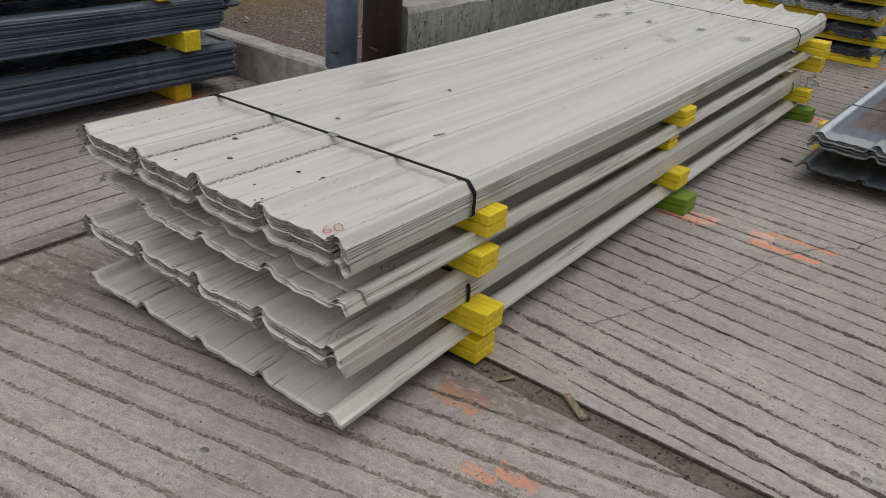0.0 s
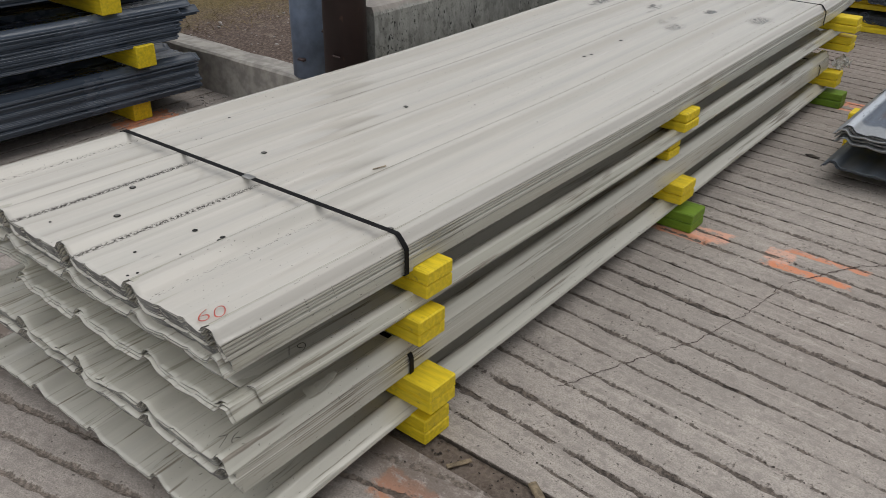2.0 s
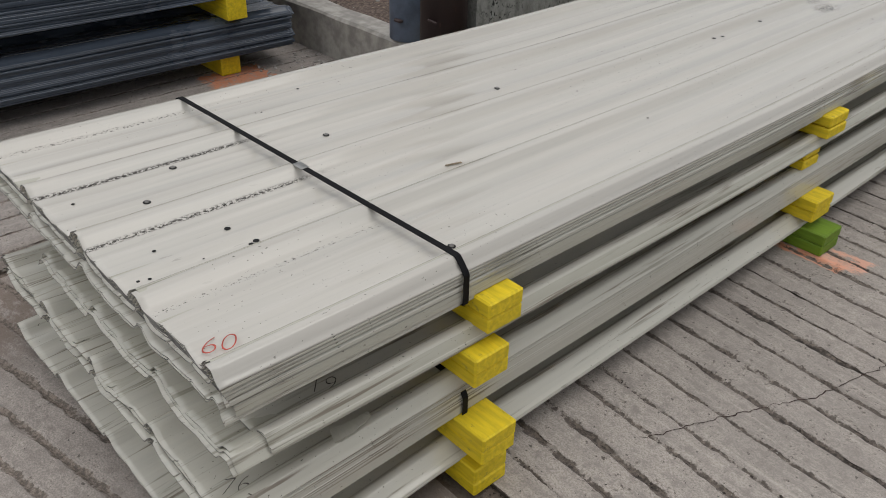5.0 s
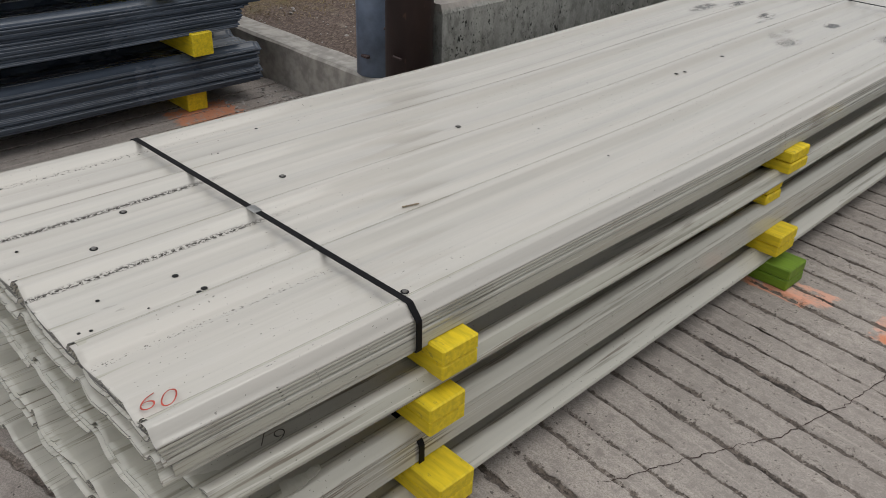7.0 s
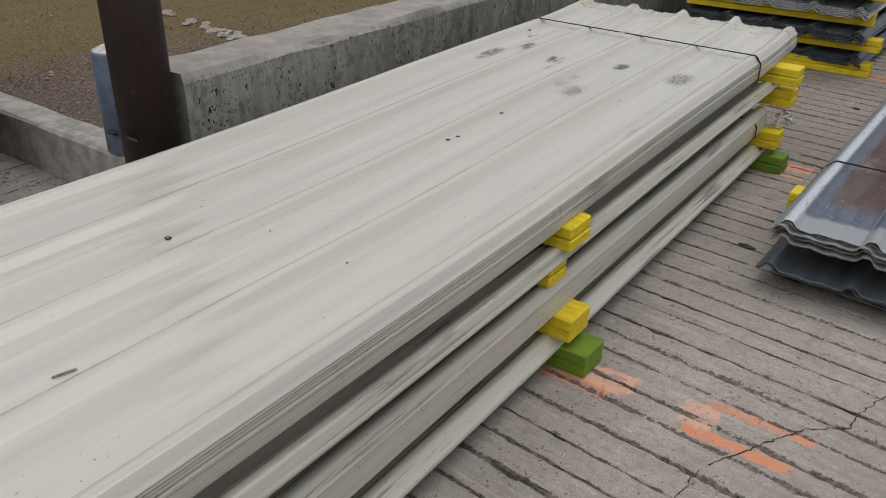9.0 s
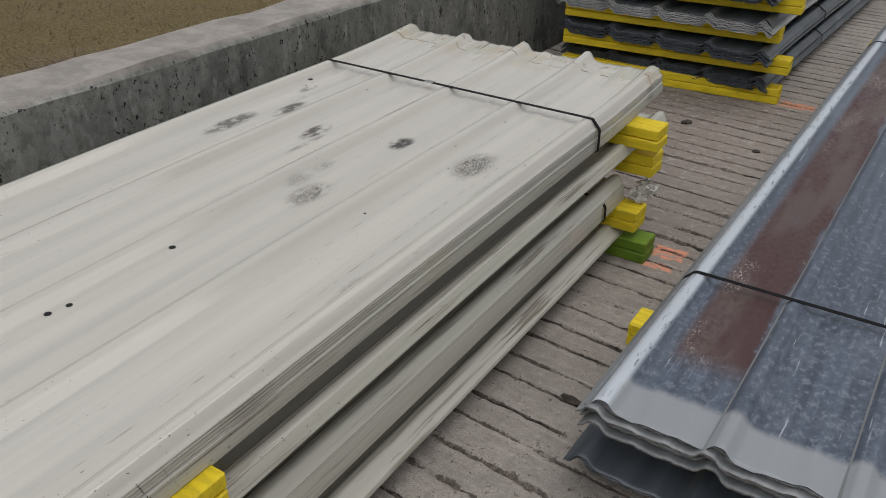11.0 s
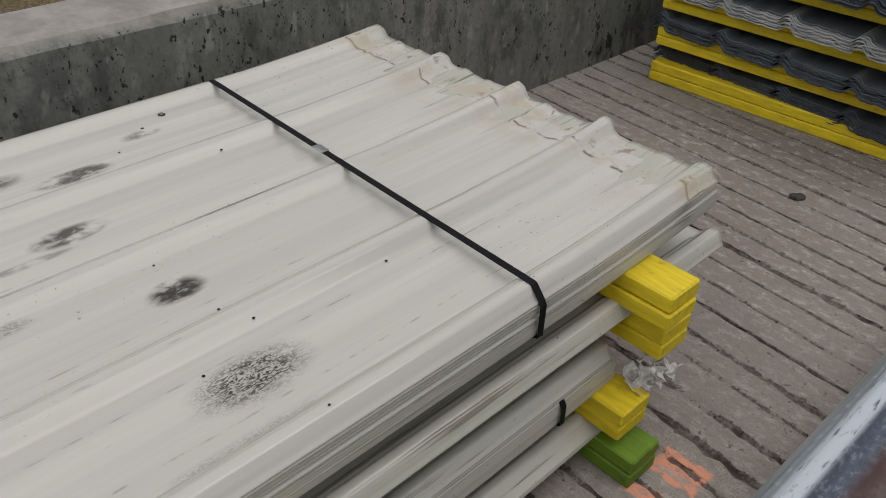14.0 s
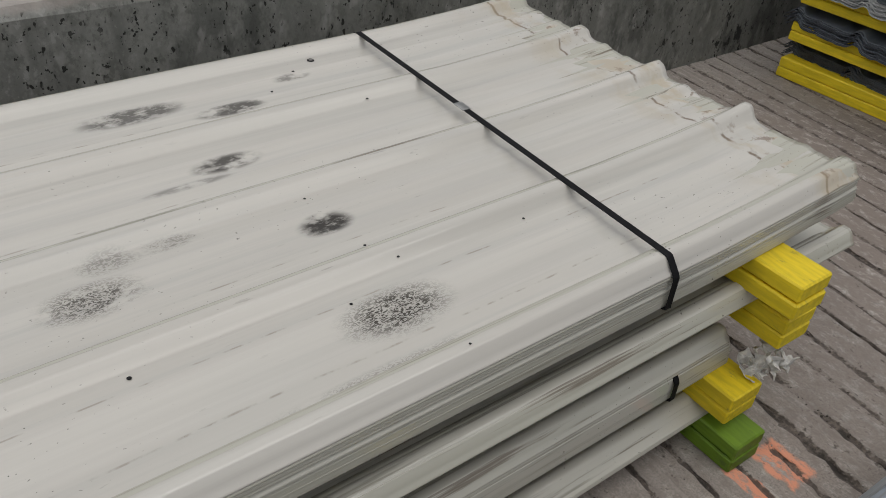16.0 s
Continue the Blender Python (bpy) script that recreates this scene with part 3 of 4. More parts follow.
post = thing("steel_post", pose(-2.447, 3.178, 0.0), "tall brown painted round steel post with weld marks", "post")
part("tube", ring_bm([(0.085, -0.1), (0.085, 3.2)], 40), M_POST, post, smooth=True)
for z, a in ((0.42, -70), (0.88, -40), (0.95, -75), (0.50, -150)):
    bm = box_bm(-0.018, 0.018, -0.004, 0.004, -0.004, 0.004, 0.002)
    part("weld_tab", bm, M_POST, post, m=pose(0.087 * math.cos(radians(a)), 0.087 * math.sin(radians(a)), z, 0, 12, a + 90))

bollard = thing("bollard", pose(-2.87, 3.37, 0.2), "short blue-grey steel pipe bollard filled with pale concrete", "bollard")
part("pipe", ring_bm([(0.074, 0.0), (0.078, 0.004), (0.078, 0.355), (0.076, 0.36), (0.070, 0.36), (0.070, 0.33)], 40), M_STEEL, bollard, smooth=True)
part("concrete_fill", ring_bm([(0.0695, 0.32), (0.0695, 0.362), (0.05, 0.372), (0.01, 0.375)], 32), M_FILL, bollard, "rough pale concrete fill")
part("lug", box_bm(-0.02, 0.02, -0.01, 0.01, -0.006, 0.006, 0.003), M_POST, bollard, m=pose(0.03, -0.078, 0.09))


def soil_height(x, y):
    rise = min(1.0, max(0.0, (y - 3.44) / 1.6))
    return 0.17 + 0.12 * rise + 0.035 * wave(x, y, 1.3, 4.0) + 0.014 * wave(x, y, 6.0, 9.0)


def soil():
    bm = bmesh.new()
    nx, ny = 90, 120
    grid = [[bm.verts.new((-8.6 + 5.98 * i / nx, 3.44 + 10.5 * j / ny, soil_height(-8.6 + 5.98 * i / nx, 3.44 + 10.5 * j / ny))) for i in range(nx + 1)] for j in range(ny + 1)]
    for a, b in zip(grid, grid[1:]):
        for i in range(nx):
            bm.faces.new((a[i], a[i + 1], b[i + 1], b[i]))
    return tagged(new("soil_bed", mesh_of("soil_bed", bm, M_SOIL, True)), "bare brown earth running up to dry yellow grass", "soil", kind="structure")


soil()
# ---- steel sheets ----
RIB_H = 0.020


def sheet_profile():
    """One ribbed sheet across: five tall ribs, two low swages in each pan, edge legs."""
    pts = [(RIBS[0] - 0.034, -0.002)]
    for i, c in enumerate(RIBS):
        pts += [(c - 0.032, 0.0), (c - 0.024, 0.004), (c - 0.013, RIB_H - 0.003), (c - 0.007, RIB_H), (c, RIB_H), (c + 0.007, RIB_H), (c + 0.013, RIB_H - 0.003), (c + 0.024, 0.004), (c + 0.034, 0.0)]
        if i < 4:
            for f in (0.35, 0.65):
                s = c + 0.234 * f
                pts += [(s - 0.015, 0.0), (s - 0.006, 0.0026), (s - 0.0025, 0.0026), (s, 0.0026), (s + 0.0025, 0.0026), (s + 0.006, 0.0026), (s + 0.015, 0.0)]
    c = RIBS[4]
    pts[-4:] = [(c + 0.005, RIB_H), (c + 0.009, RIB_H - 0.002), (c + 0.022, 0.005), (c + 0.028, 0.0)]
    pts += [(RIBS[4] + 0.034, -0.002), (RIBS[4] + 0.037, -0.0042)]
    return pts


PROFILE = sheet_profile()
SWAGES = [c + 0.234 * f for c in RIBS[:4] for f in (0.35, 0.65)]


def notch(x, seed):
    """How far a cut end is bitten back at the swages and under the ribs."""
    d = 0.0
    for i, c in enumerate(SWAGES):
        if abs(x - c) < 0.002:
            d += 0.024 * max(0.0, 0.6 + wave(i * 1.7, seed, 3.1, seed))
    for i, c in enumerate(RIBS):
        if abs(x - c) < 0.010:
            d += 0.009 * max(0.0, 0.7 + wave(i * 2.3, seed, 2.7, seed + 4.0))
    return d


def sheet_mesh(name, length, material, seed=0, sag=0.0, rough=0.002, thick=0.0014, tatter=0.004, lift=None, curl=False, dip=0.0, lip=1.0, variant=0.0, bite=0.0, near=None, leg=0.0):
    """A ribbed sheet about its middle. sag: how far the near end droops; rough: waviness shared by the bundle;
    tatter: ragged ends; bite: notches in the near end; near: how far the near end is set back across the sheet;
    leg: how far the outer edge is folded down."""
    h = length / 2
    ys = [-h, -h + 0.012, -h + 0.04, -h + 0.1, -h + 0.22, -h + 0.4] + [-h + 0.4 + (length - 0.8) * i / 16 for i in range(1, 16)] + [h - 0.4, h - 0.22, h - 0.1, h - 0.06, h - 0.03, h - 0.012, h]
    verts, n = [], len(PROFILE)
    for side in (0, 1):
        for y in ys:
            edge = max(0.0, 1.0 - (h - abs(y)) / 0.10) * (1.0 if y < 0 or curl else 0.25)
            droop = -sag * max(0.0, min(1.0, (-y - h + 0.55) / 0.55)) ** 1.6
            for x, z in PROFILE:
                rise = 0.020 * max(0.0, (y - h + 0.42) / 0.42) ** 1.5 if curl else 0.0
                dz = droop + rise - dip * math.exp(-((y + 0.35) / 0.75) ** 2) + rough * wave(x * 3.0, y, 2.0, seed) + edge * tatter * wave(x, seed, 21.0, seed + 0.2 * variant + y)
                dy = 0.0
                if abs(abs(y) - h) < 1e-6:
                    dy = edge * tatter * 1.2 * wave(x, seed * 1.3, 9.0, seed + 5.0 + 0.03 * variant)
                    if y < 0:
                        dy += bite * notch(x, seed + variant)
                if near and y < 0:
                    dy += near(x) * max(0.0, 1.0 - (h + y) / 0.4)
                if lift:
                    dz += lift(x, y)
                if x > RIBS[4] + 0.036:
                    dz -= leg * (0.85 + 0.3 * wave(y, seed, 1.1, 6.0))
                out = x - RIBS[4] - 0.009
                verts.append((x if out < 0 else x - out * (1.0 - lip), y + dy, z + dz - side * thick))
    m, faces = len(ys), []
    at = lambda s, r, c: s * m * n + r * n + c
    for r in range(m - 1):
        for c in range(n - 1):
            faces.append((at(0, r, c), at(0, r, c + 1), at(0, r + 1, c + 1), at(0, r + 1, c)))
            faces.append((at(1, r, c), at(1, r + 1, c), at(1, r + 1, c + 1), at(1, r, c + 1)))
        faces.append((at(0, r, 0), at(0, r + 1, 0), at(1, r + 1, 0), at(1, r, 0)))
        faces.append((at(0, r, n - 1), at(1, r, n - 1), at(1, r + 1, n - 1), at(0, r + 1, n - 1)))
    for c in range(n - 1):
        faces.append((at(0, 0, c), at(1, 0, c), at(1, 0, c + 1), at(0, 0, c + 1)))
        faces.append((at(0, m - 1, c), at(0, m - 1, c + 1), at(1, m - 1, c + 1), at(1, m - 1, c)))
    me = bpy.data.meshes.new(name)
    me.from_pydata(verts, [], faces)
    me.materials.append(material)
    me.materials.append(M_CUT if material in (M_CREAM, M_CREAM_TOP, M_EDGEGREY) else material if material == M_PALE_EDGE else M_CUT_DARK)
    for p in me.polygons:
        p.use_smooth = abs(p.normal.z) > 0.3
        p.material_index = 1 if abs(p.normal.y) > 0.4 and abs(p.normal.z) < 0.3 else 0
    return me


def strap_bm(path, width=0.0135, thick=0.0012):
    """A flat band along a path of (x, z) points."""
    bm = bmesh.new()
    rings = []
    for i, (x, z) in enumerate(path):
        a, b = path[max(0, i - 1)], path[min(len(path) - 1, i + 1)]
        d = Vector((b[0] - a[0], b[1] - a[1])).normalized()
        nx, nz = -d.y * thick, d.x * thick
        rings.append([bm.verts.new((x, -width / 2, z)), bm.verts.new((x, width / 2, z)), bm.verts.new((x + nx, width / 2, z + nz)), bm.verts.new((x + nx, -width / 2, z + nz))])
    for r, q in zip(rings, rings[1:]):
        for i in range(4):
            bm.faces.new((r[i], q[i], q[(i + 1) % 4], r[(i + 1) % 4]))
    bm.faces.new(rings[0])
    bm.faces.new(rings[-1][::-1])
    bmesh.ops.recalc_face_normals(bm, faces=list(bm.faces))
    return bm


def band_path(top, bottom, lip=1.0):
    """Over the rib crests, round both edges and down to the underside."""
    e, q = RIBS[4], RIBS[4] + 0.0135 + 0.028 * lip
    return [(-e - 0.02, bottom), (-e - 0.039, bottom + 0.004), (-e - 0.038, top - 0.026), (-e - 0.017, top - 0.003), (-e - 0.008, top + 0.0005)] + \
        [(c, top + 0.0006) for c in RIBS[1:4]] + [(e + 0.005, top + 0.0008), (e + 0.009, top - 0.0004), (e + 0.0125, top - 0.004), (q - 0.003, top - 0.0215), (q, top - 0.026), (q + 0.0015, top - 0.030), (q + 0.002, bottom + 0.002), (e + 0.02, bottom - 0.002)]


def bundle(name, m, length, count, dz, materials, label, seed, group="", straps=(), sag=0.0, rough=0.002, slide=0.006, skew=0.004, tatter=0.004, ends=(), strap_turn=0.6, curl=False, loose=0, dip=0.0, lip=1.0, fill=0.6, bite=0.0, near=None, legs=()):
    """A bundle of nested sheets, from z 0 up, with its bands. fill: how much of each layer's height is steel."""
    ob = thing(name, m, label, "sheet bundle", group)
    rng = random.Random(seed)
    kinds = [sheet_mesh("sheet", length, materials[0], seed, sag, rough, dz * fill, tatter, None, curl, dip, lip, 1.3 * q, bite, near) for q in range(5)]
    for i in range(count):
        me, last = kinds[rng.randrange(5)], i == count - 1
        if last and len(materials) > 1:
            me = sheet_mesh("sheet", length, materials[1], seed, sag, rough, 0.0016, tatter * 1.5, LIFT.get(name + str(seed)), curl, dip, lip, 9.0, 0.15 * bite, near)
        if bite and (i < 2 or last and len(materials) == 1):
            me = sheet_mesh("sheet", length, materials[0], seed, sag, rough, dz * fill, tatter, None, curl, dip, lip, 1.3 * i, 0.15, near)
        for at, leg in legs:
            if at == i:
                me = sheet_mesh("sheet", length, materials[0], seed, sag, rough, dz * fill, tatter, None, curl, dip, lip + 0.06, 2.2, bite, near, leg)
        push = ends[i] if i < len(ends) else 0.0
        side = rng.uniform(-skew, skew) - (rng.uniform(0.006, 0.013) if rng.random() < 0.5 and (not legs or i > legs[0][0]) else 0.0)
        part("sheet", me, None, ob, m=pose(0.0 if last else side, (0.0 if last else rng.uniform(-slide, slide)) + push, 0.0016 + i * dz, 0, 0, 0 if last else rng.uniform(-0.03, 0.03)))
    top = (count - 1 - loose) * dz + RIB_H + 0.0016
    for y, clip, *turn in straps:
        b = part("strap", strap_bm(band_path(top, -0.004, lip)), M_STRAP, ob, "black plastic strap", pose(0, y, 0, 0, 0, turn[0] if turn else strap_turn))
        if clip is not None:
            part("clip", box_bm(-0.016, 0.016, -0.0095, 0.0095, 0.0, 0.003, 0.001), M_CLIP, b, "crimped metal clip", pose(clip, 0, top + 0.0008))
    return ob


def far_edge(x, y):
    """The far edge of the top sheet is crumpled and bent."""
    t = max(0.0, (y - 1.76) / 0.19)
    lump = 0.009 * math.exp(-((x - 0.22) / 0.035) ** 2) + 0.008 * math.exp(-((x + 0.02) / 0.03) ** 2)
    return t * (0.010 * wave(x, y, 12.0, 3.0) - 0.004 + lump) + 0.004 * t * wave(x, y, 40.0, 5.0)


LIFT = {"cream_sheet_bundle5": far_edge}
CX, CY, YAW = -1.628, 3.49, 0.6
STACK = "cream sheet bundles in the stack"


def torn_left(x):
    """The thin bundle's sheets are cut back at one side of the end."""
    return 0.045 if x < -0.27 else 0.0


B4 = bundle("cream_sheet_bundle", pose(CX + 0.020, CY - 0.15, 0.070, 0, 0, YAW), 3.66, 4, 0.0035, [M_CREAM], "thin bundle of cream ribbed steel sheets drooping at its end", 2, STACK, sag=0.022, tatter=0.006, fill=0.5)
rag = random.Random(31)
RAGGED = [0.016 - 0.0012 * i + rag.choice((0.0, 0.0, 0.012)) for i in range(13)] + [0.020, -0.004] + [0.010 - 0.001 * i for i in range(10)]
B3 = bundle("cream_sheet_bundle", pose(CX + 0.014, CY - 0.15, 0.170, 0, 0, YAW), 3.64, 25, 0.0027, [M_CREAM], "thick strapped bundle of cream ribbed steel sheets with ragged ends", 3, STACK, [(-1.33, None), (1.668, None)], 0.0, 0.003, 0.0012, 0.0016, 0.009, RAGGED, loose=7, lip=0.5, fill=0.80, bite=1.3, legs=((9, 0.022), (18, 0.026)))
B2 = bundle("cream_sheet_bundle", pose(CX + 0.018, CY, 0.328, 0, 0, YAW), 3.90, 5, 0.0028, [M_CREAM], "thin bundle of cream ribbed steel sheets between timber blocks", 4, STACK, (), -0.008, 0.002, 0.010, 0.005, 0.007, (0.0, 0.0, 0.004, 0.058, 0.064), lip=0.45, fill=0.55, dip=0.012, near=torn_left)
STEPPED = [-0.002, 0.0] + [0.022 - 0.0007 * i for i in range(11)] + [0.004] + [0.010 - 0.0008 * i for i in range(12)]
B1 = bundle("cream_sheet_bundle", pose(CX, CY, 0.4232, 0, 0, YAW), 3.89, 27, 0.0648 / 26, [M_CREAM, M_CREAM_TOP], "strapped bundle of cream ribbed steel sheets, weathered on top", 5, STACK, [(-1.487, 0.02, 1.0), (1.448, -0.07, -1.9)], -0.006, 0.0010, 0.0005, 0.0012, 0.004, STEPPED, curl=True, dip=0.014, lip=0.62, fill=0.82, bite=1.0, legs=((9, 0.018),))

# wear on the top sheet: drilled holes, spent screws, litter and the marker numbers
TOP_Z = 0.0016 + 18 * 0.0036


def crest_z(x):
    """The height of the ribbed section across the sheet."""
    for (x0, z0), (x1, z1) in zip(PROFILE, PROFILE[1:]):
        if x0 <= x <= x1:
            return z0 + (z1 - z0) * (x - x0) / (x1 - x0)
    return 0.0


def top_z(y, x=0.12):
    """The height of the top sheet along the bundle."""
    near, far = max(0.0, (-y - 1.395) / 0.55), max(0.0, (y - 1.525) / 0.42)
    return TOP_Z + crest_z(x) + 0.001 * wave(x * 3.0, y, 2.0, 5.0) + 0.006 * near ** 1.6 + 0.020 * far ** 1.5 - 0.014 * math.exp(-((y + 0.35) / 0.75) ** 2)


def disc_bm(r, h, sides=10, squash=1.0):
    bm = bmesh.new()
    low = [bm.verts.new((r * math.cos(6.2832 * i / sides), squash * r * math.sin(6.2832 * i / sides), 0)) for i in range(sides)]
    top = [bm.verts.new((0.75 * v.co.x, 0.75 * v.co.y, h)) for v in low]
    for i in range(sides):
        bm.faces.new((low[i], low[(i + 1) % sides], top[(i + 1) % sides], top[i]))
    bm.faces.new(top)
    return bm


hole = mesh_of("hole", disc_bm(0.0042, 0.0006), M_HOLE)
for x, y, s in ((0.117, -1.715, 1.5), (0.192, -1.711, 1.2), (0.187, -1.698, 1.5), (0.107, -1.852, 0.9), (0.184, -1.897, 0.8), (0.179, -1.915, 0.8), (-0.142, -1.892, 0.8), (0.183, -1.799, 0.5),
                (-0.268, -0.545, 1.7), (-0.077, -0.805, 0.9), (0.056, -0.638, 0.6), (0.286, -0.645, 0.7), (0.206, -1.111, 0.8), (0.04, 0.343, 1.7), (0.046, 0.10, 1.5), (0.038, 0.062, 1.7)):
    part("hole", hole, None, B1, m=pose(x, y, top_z(y, x) + 0.0012) @ Matrix.Diagonal((s, s, 1, 1)))
for x, y, s in ((-0.029, 0.146, 0.7), (-0.155, -0.651, 0.5), (-0.395, -1.214, 1.0), (-0.319, -1.385, 0.5), (-0.315, -1.371, 0.6), (-0.334, 1.175, 0.6), (-0.211, 1.321, 0.7), (-0.033, 1.019, 0.6), (0.036, 1.045, 0.5),
                (0.266, 1.321, 0.6), (0.277, 0.671, 0.8), (0.195, 1.061, 0.6), (0.254, 1.082, 0.6), (-0.393, 1.254, 0.8), (0.301, 0.972, 0.6), (0.468, 1.05, 0.5)):
    part("hole", hole, None, B1, m=pose(x, y, top_z(y, x) + 0.0012) @ Matrix.Diagonal((s, s, 1, 1)))
screw = mesh_of("screw_head", disc_bm(0.0055, 0.003, 8), M_SCREW)
for x, y in ((-0.115, -1.327), (0.423, -1.441), (-0.175, -1.672), (-0.067, -1.781), (-0.43, 1.316), (-0.083, -0.80)):
    s = part("screw", screw, None, B1, "small dull zinc screw", m=pose(x, y, top_z(y, x) + 0.0010, 0, 4, 30))
    part("washer", mesh_of("washer", disc_bm(0.008, 0.001, 12), M_HOLE), None, s)


def blob_bm(r, seed, flat=0.6, stretch=1.0):
    bm = bmesh.new()
    bmesh.ops.create_icosphere(bm, subdivisions=2, radius=r)
    for v in bm.verts:
        v.co *= 1.0 + 0.5 * wave(v.co.x / r, v.co.y / r + v.co.z / r, 1.1, seed)
        v.co.x *= stretch
        v.co.z = max(-0.2 * r, v.co.z * flat)
    return bm


def written(text, m, size, material, parent, label):
    data = bpy.data.curves.new("marker_writing", "FONT")
    data.body, data.size, data.extrude, data.align_x, data.align_y = text, size, 0.0002, "CENTER", "CENTER"
    data.shear, data.offset = 0.25, -0.0016
    data.materials.append(material)
    ob = new("marker_writing", data)
    ob.parent, ob.matrix_basis = parent, m
    return tagged(ob, label)


written("60", pose(0.413, -1.905, top_z(-1.905, 0.40) + 0.0045, 0, 0, 66), 0.056, M_RED, B1, "number 60 in red marker")
written("76", pose(0.43, -1.775, 0.0016 + 18 * 0.0036 + 0.0065, 0, 0, 62), 0.05, M_PENCIL, B3, "number 76 in dark marker")
written("12", pose(0.360, -1.835, 0.0265, 0, 0, 62), 0.05, M_PENCIL, B2, "number 12 in dark marker")
written("19", pose(0.425, -1.75, 0.0245, 0, 0, 62), 0.05, M_PENCIL, B2, "number 19 in dark marker")


def litter(name, bm, material, m, label, category="litter"):
    ob = new(name, mesh_of(name, bm, material))
    ob.matrix_basis = m
    return tagged(ob, label, category)


def on_top(x, y, dz=0.0):
    return B1.matrix_basis @ Matrix.Translation((x, y, top_z(y, x) + dz))


litter("twig", box_bm(-0.02, 0.02, -0.0025, 0.0025, 0.0, 0.002, 0.0008), M_WOOD, on_top(0.18, -1.207, 0.0022) @ pose(0, 0, 0, 0, 0, 75), "thin brown splinter of wood on the sheet")
litter("grit_lump", blob_bm(0.005, 3.3), M_ORANGE_DIRT, on_top(0.436, -1.936, 0.001), "dark crumb of dirt on the sheet")

# ---- timber blocks ----


def batten(x0, x1, y0, y1, z0, z1, material, label, group, seed, m=None):
    """A sawn length of painted timber with worn arrises."""
    w = 0.002 * wave(seed, 1.0, 3.7)
    bm = box_bm(x0, x1, y0 + w, y1 + w, z0, z1, 0.0035, 1)
    ob = new("timber_batten", mesh_of("timber_batten", bm, material))
    if m is not None:
        ob.matrix_basis = m
    return tagged(ob, label, "timber", group)


def pair(x0, x1, y0, y1, z0, z1, material, colour, seed, where, m=None):
    """Two battens, one on the other."""
    mid = (z0 + z1) / 2
    s = 0.006 * wave(seed, 2.0, 5.3)
    batten(x0 + s, x1 + s, y0, y1, z0, mid - 0.0012, material, colour + " painted sawn timber batten " + where, "timber battens", seed, m)
    batten(x0, x1, y0 + s, y1 + s, mid + 0.0008, z1, material, colour + " painted sawn timber batten " + where, "timber battens", seed + 0.5, m)


IN_STACK = "between the cream sheet bundles"
LEVELS = ((0.0, 0.070), (0.098, 0.168), (0.256, 0.325), (0.355, 0.4232))
SAGGED = ((0.0, 0.070), (0.098, 0.168), (0.256, 0.315), (0.346, 0.4105))
NEAR = ((2.000, -1.045), (1.998, -1.026), (2.008, -1.066), (2.046, -1.079))
MIDDLE = ((3.390, -1.026), (3.378, -1.070), (3.346, -1.130), (3.392, -1.105))
FAR = ((5.120, -1.030), (5.118, -1.070), (5.195, -1.067), (5.160, -1.054))
for which, row in enumerate((NEAR, MIDDLE, FAR)):
    for i, (y, x) in enumerate(row):
        green = which > 0 and i == 0
        wide = 0.106 if which == 1 and i != 2 else 0.089
        pair(-2.13, x, y, y + wide, *(SAGGED if which == 1 else LEVELS)[i], M_GREEN if green else M_YELLOW, "green" if green else "yellow", which * 7.1 + i, "on the concrete" if i == 0 else IN_STACK)

# ---- blue-grey stack beside the walk ----
GREY = "blue-grey sheet bundles"
DX, DY, DYAW = -0.285, 6.07, -0.6
bundle("grey_sheet_bundle", pose(DX - 0.02, DY - 0.02, 0.070, 0, 0, DYAW), 3.84, 3, 0.004, [M_SLATE], "thin bundle of dark grey ribbed steel sheets", 21, GREY)
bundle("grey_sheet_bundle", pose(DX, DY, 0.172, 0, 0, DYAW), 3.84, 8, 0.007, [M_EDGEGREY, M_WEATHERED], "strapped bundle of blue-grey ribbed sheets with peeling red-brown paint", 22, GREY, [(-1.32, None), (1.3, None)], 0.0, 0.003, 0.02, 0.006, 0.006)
for y in (4.545, 6.2, 7.6):
    left = -0.86 if y < 5 else -0.80
    pair(left, 0.18, y, y + 0.089, 0.0, 0.070, M_YELLOW, "yellow", y, "on the concrete")
    pair(left - 0.005, 0.18, y, y + 0.089, 0.103, 0.172, M_YELLOW, "yellow", y + 3, "between the grey sheet bundles")

# ---- slate stack at the far end ----
EM = pose(-1.055, 6.89, 0, 0, 0, 3.0)
SLATE = "slate sheet bundles"
z = 0.074
for i, (count, front, right) in enumerate(((10, 0.012, 0.0), (10, -0.05, 0.02), (10, -0.07, -0.045), (9, -0.09, 0.02), (8, -0.06, 0.0))):
    low = z - 0.074 if i == 0 else z - 0.070
    pair(-1.10, right, 0.0, 0.089, low, z, M_YELLOW, "yellow", 40 + i, "under the slate sheet bundle", EM)
    pair(-1.10, right + 0.01, 1.9, 1.989, low, z, M_YELLOW, "yellow", 60 + i, "under the slate sheet bundle", EM)
    bundle("slate_sheet_bundle", EM @ pose(-0.425 - 0.004 * i, 1.9 + front, z, 0, 0, -5.0) @ Matrix.Diagonal((1.06, 1, 1, 1)), 3.8, count, 0.0052, [M_PALE_EDGE, M_SLATE] if i == 2 else [M_SLATE], "strapped bundle of dark slate ribbed steel sheets", 30 + i, SLATE, [(-0.9, None)], 0.016, 0.002, 0.006, 0.006, 0.004)
    z += (count - 1) * 0.0052 + RIB_H + 0.002 + 0.070

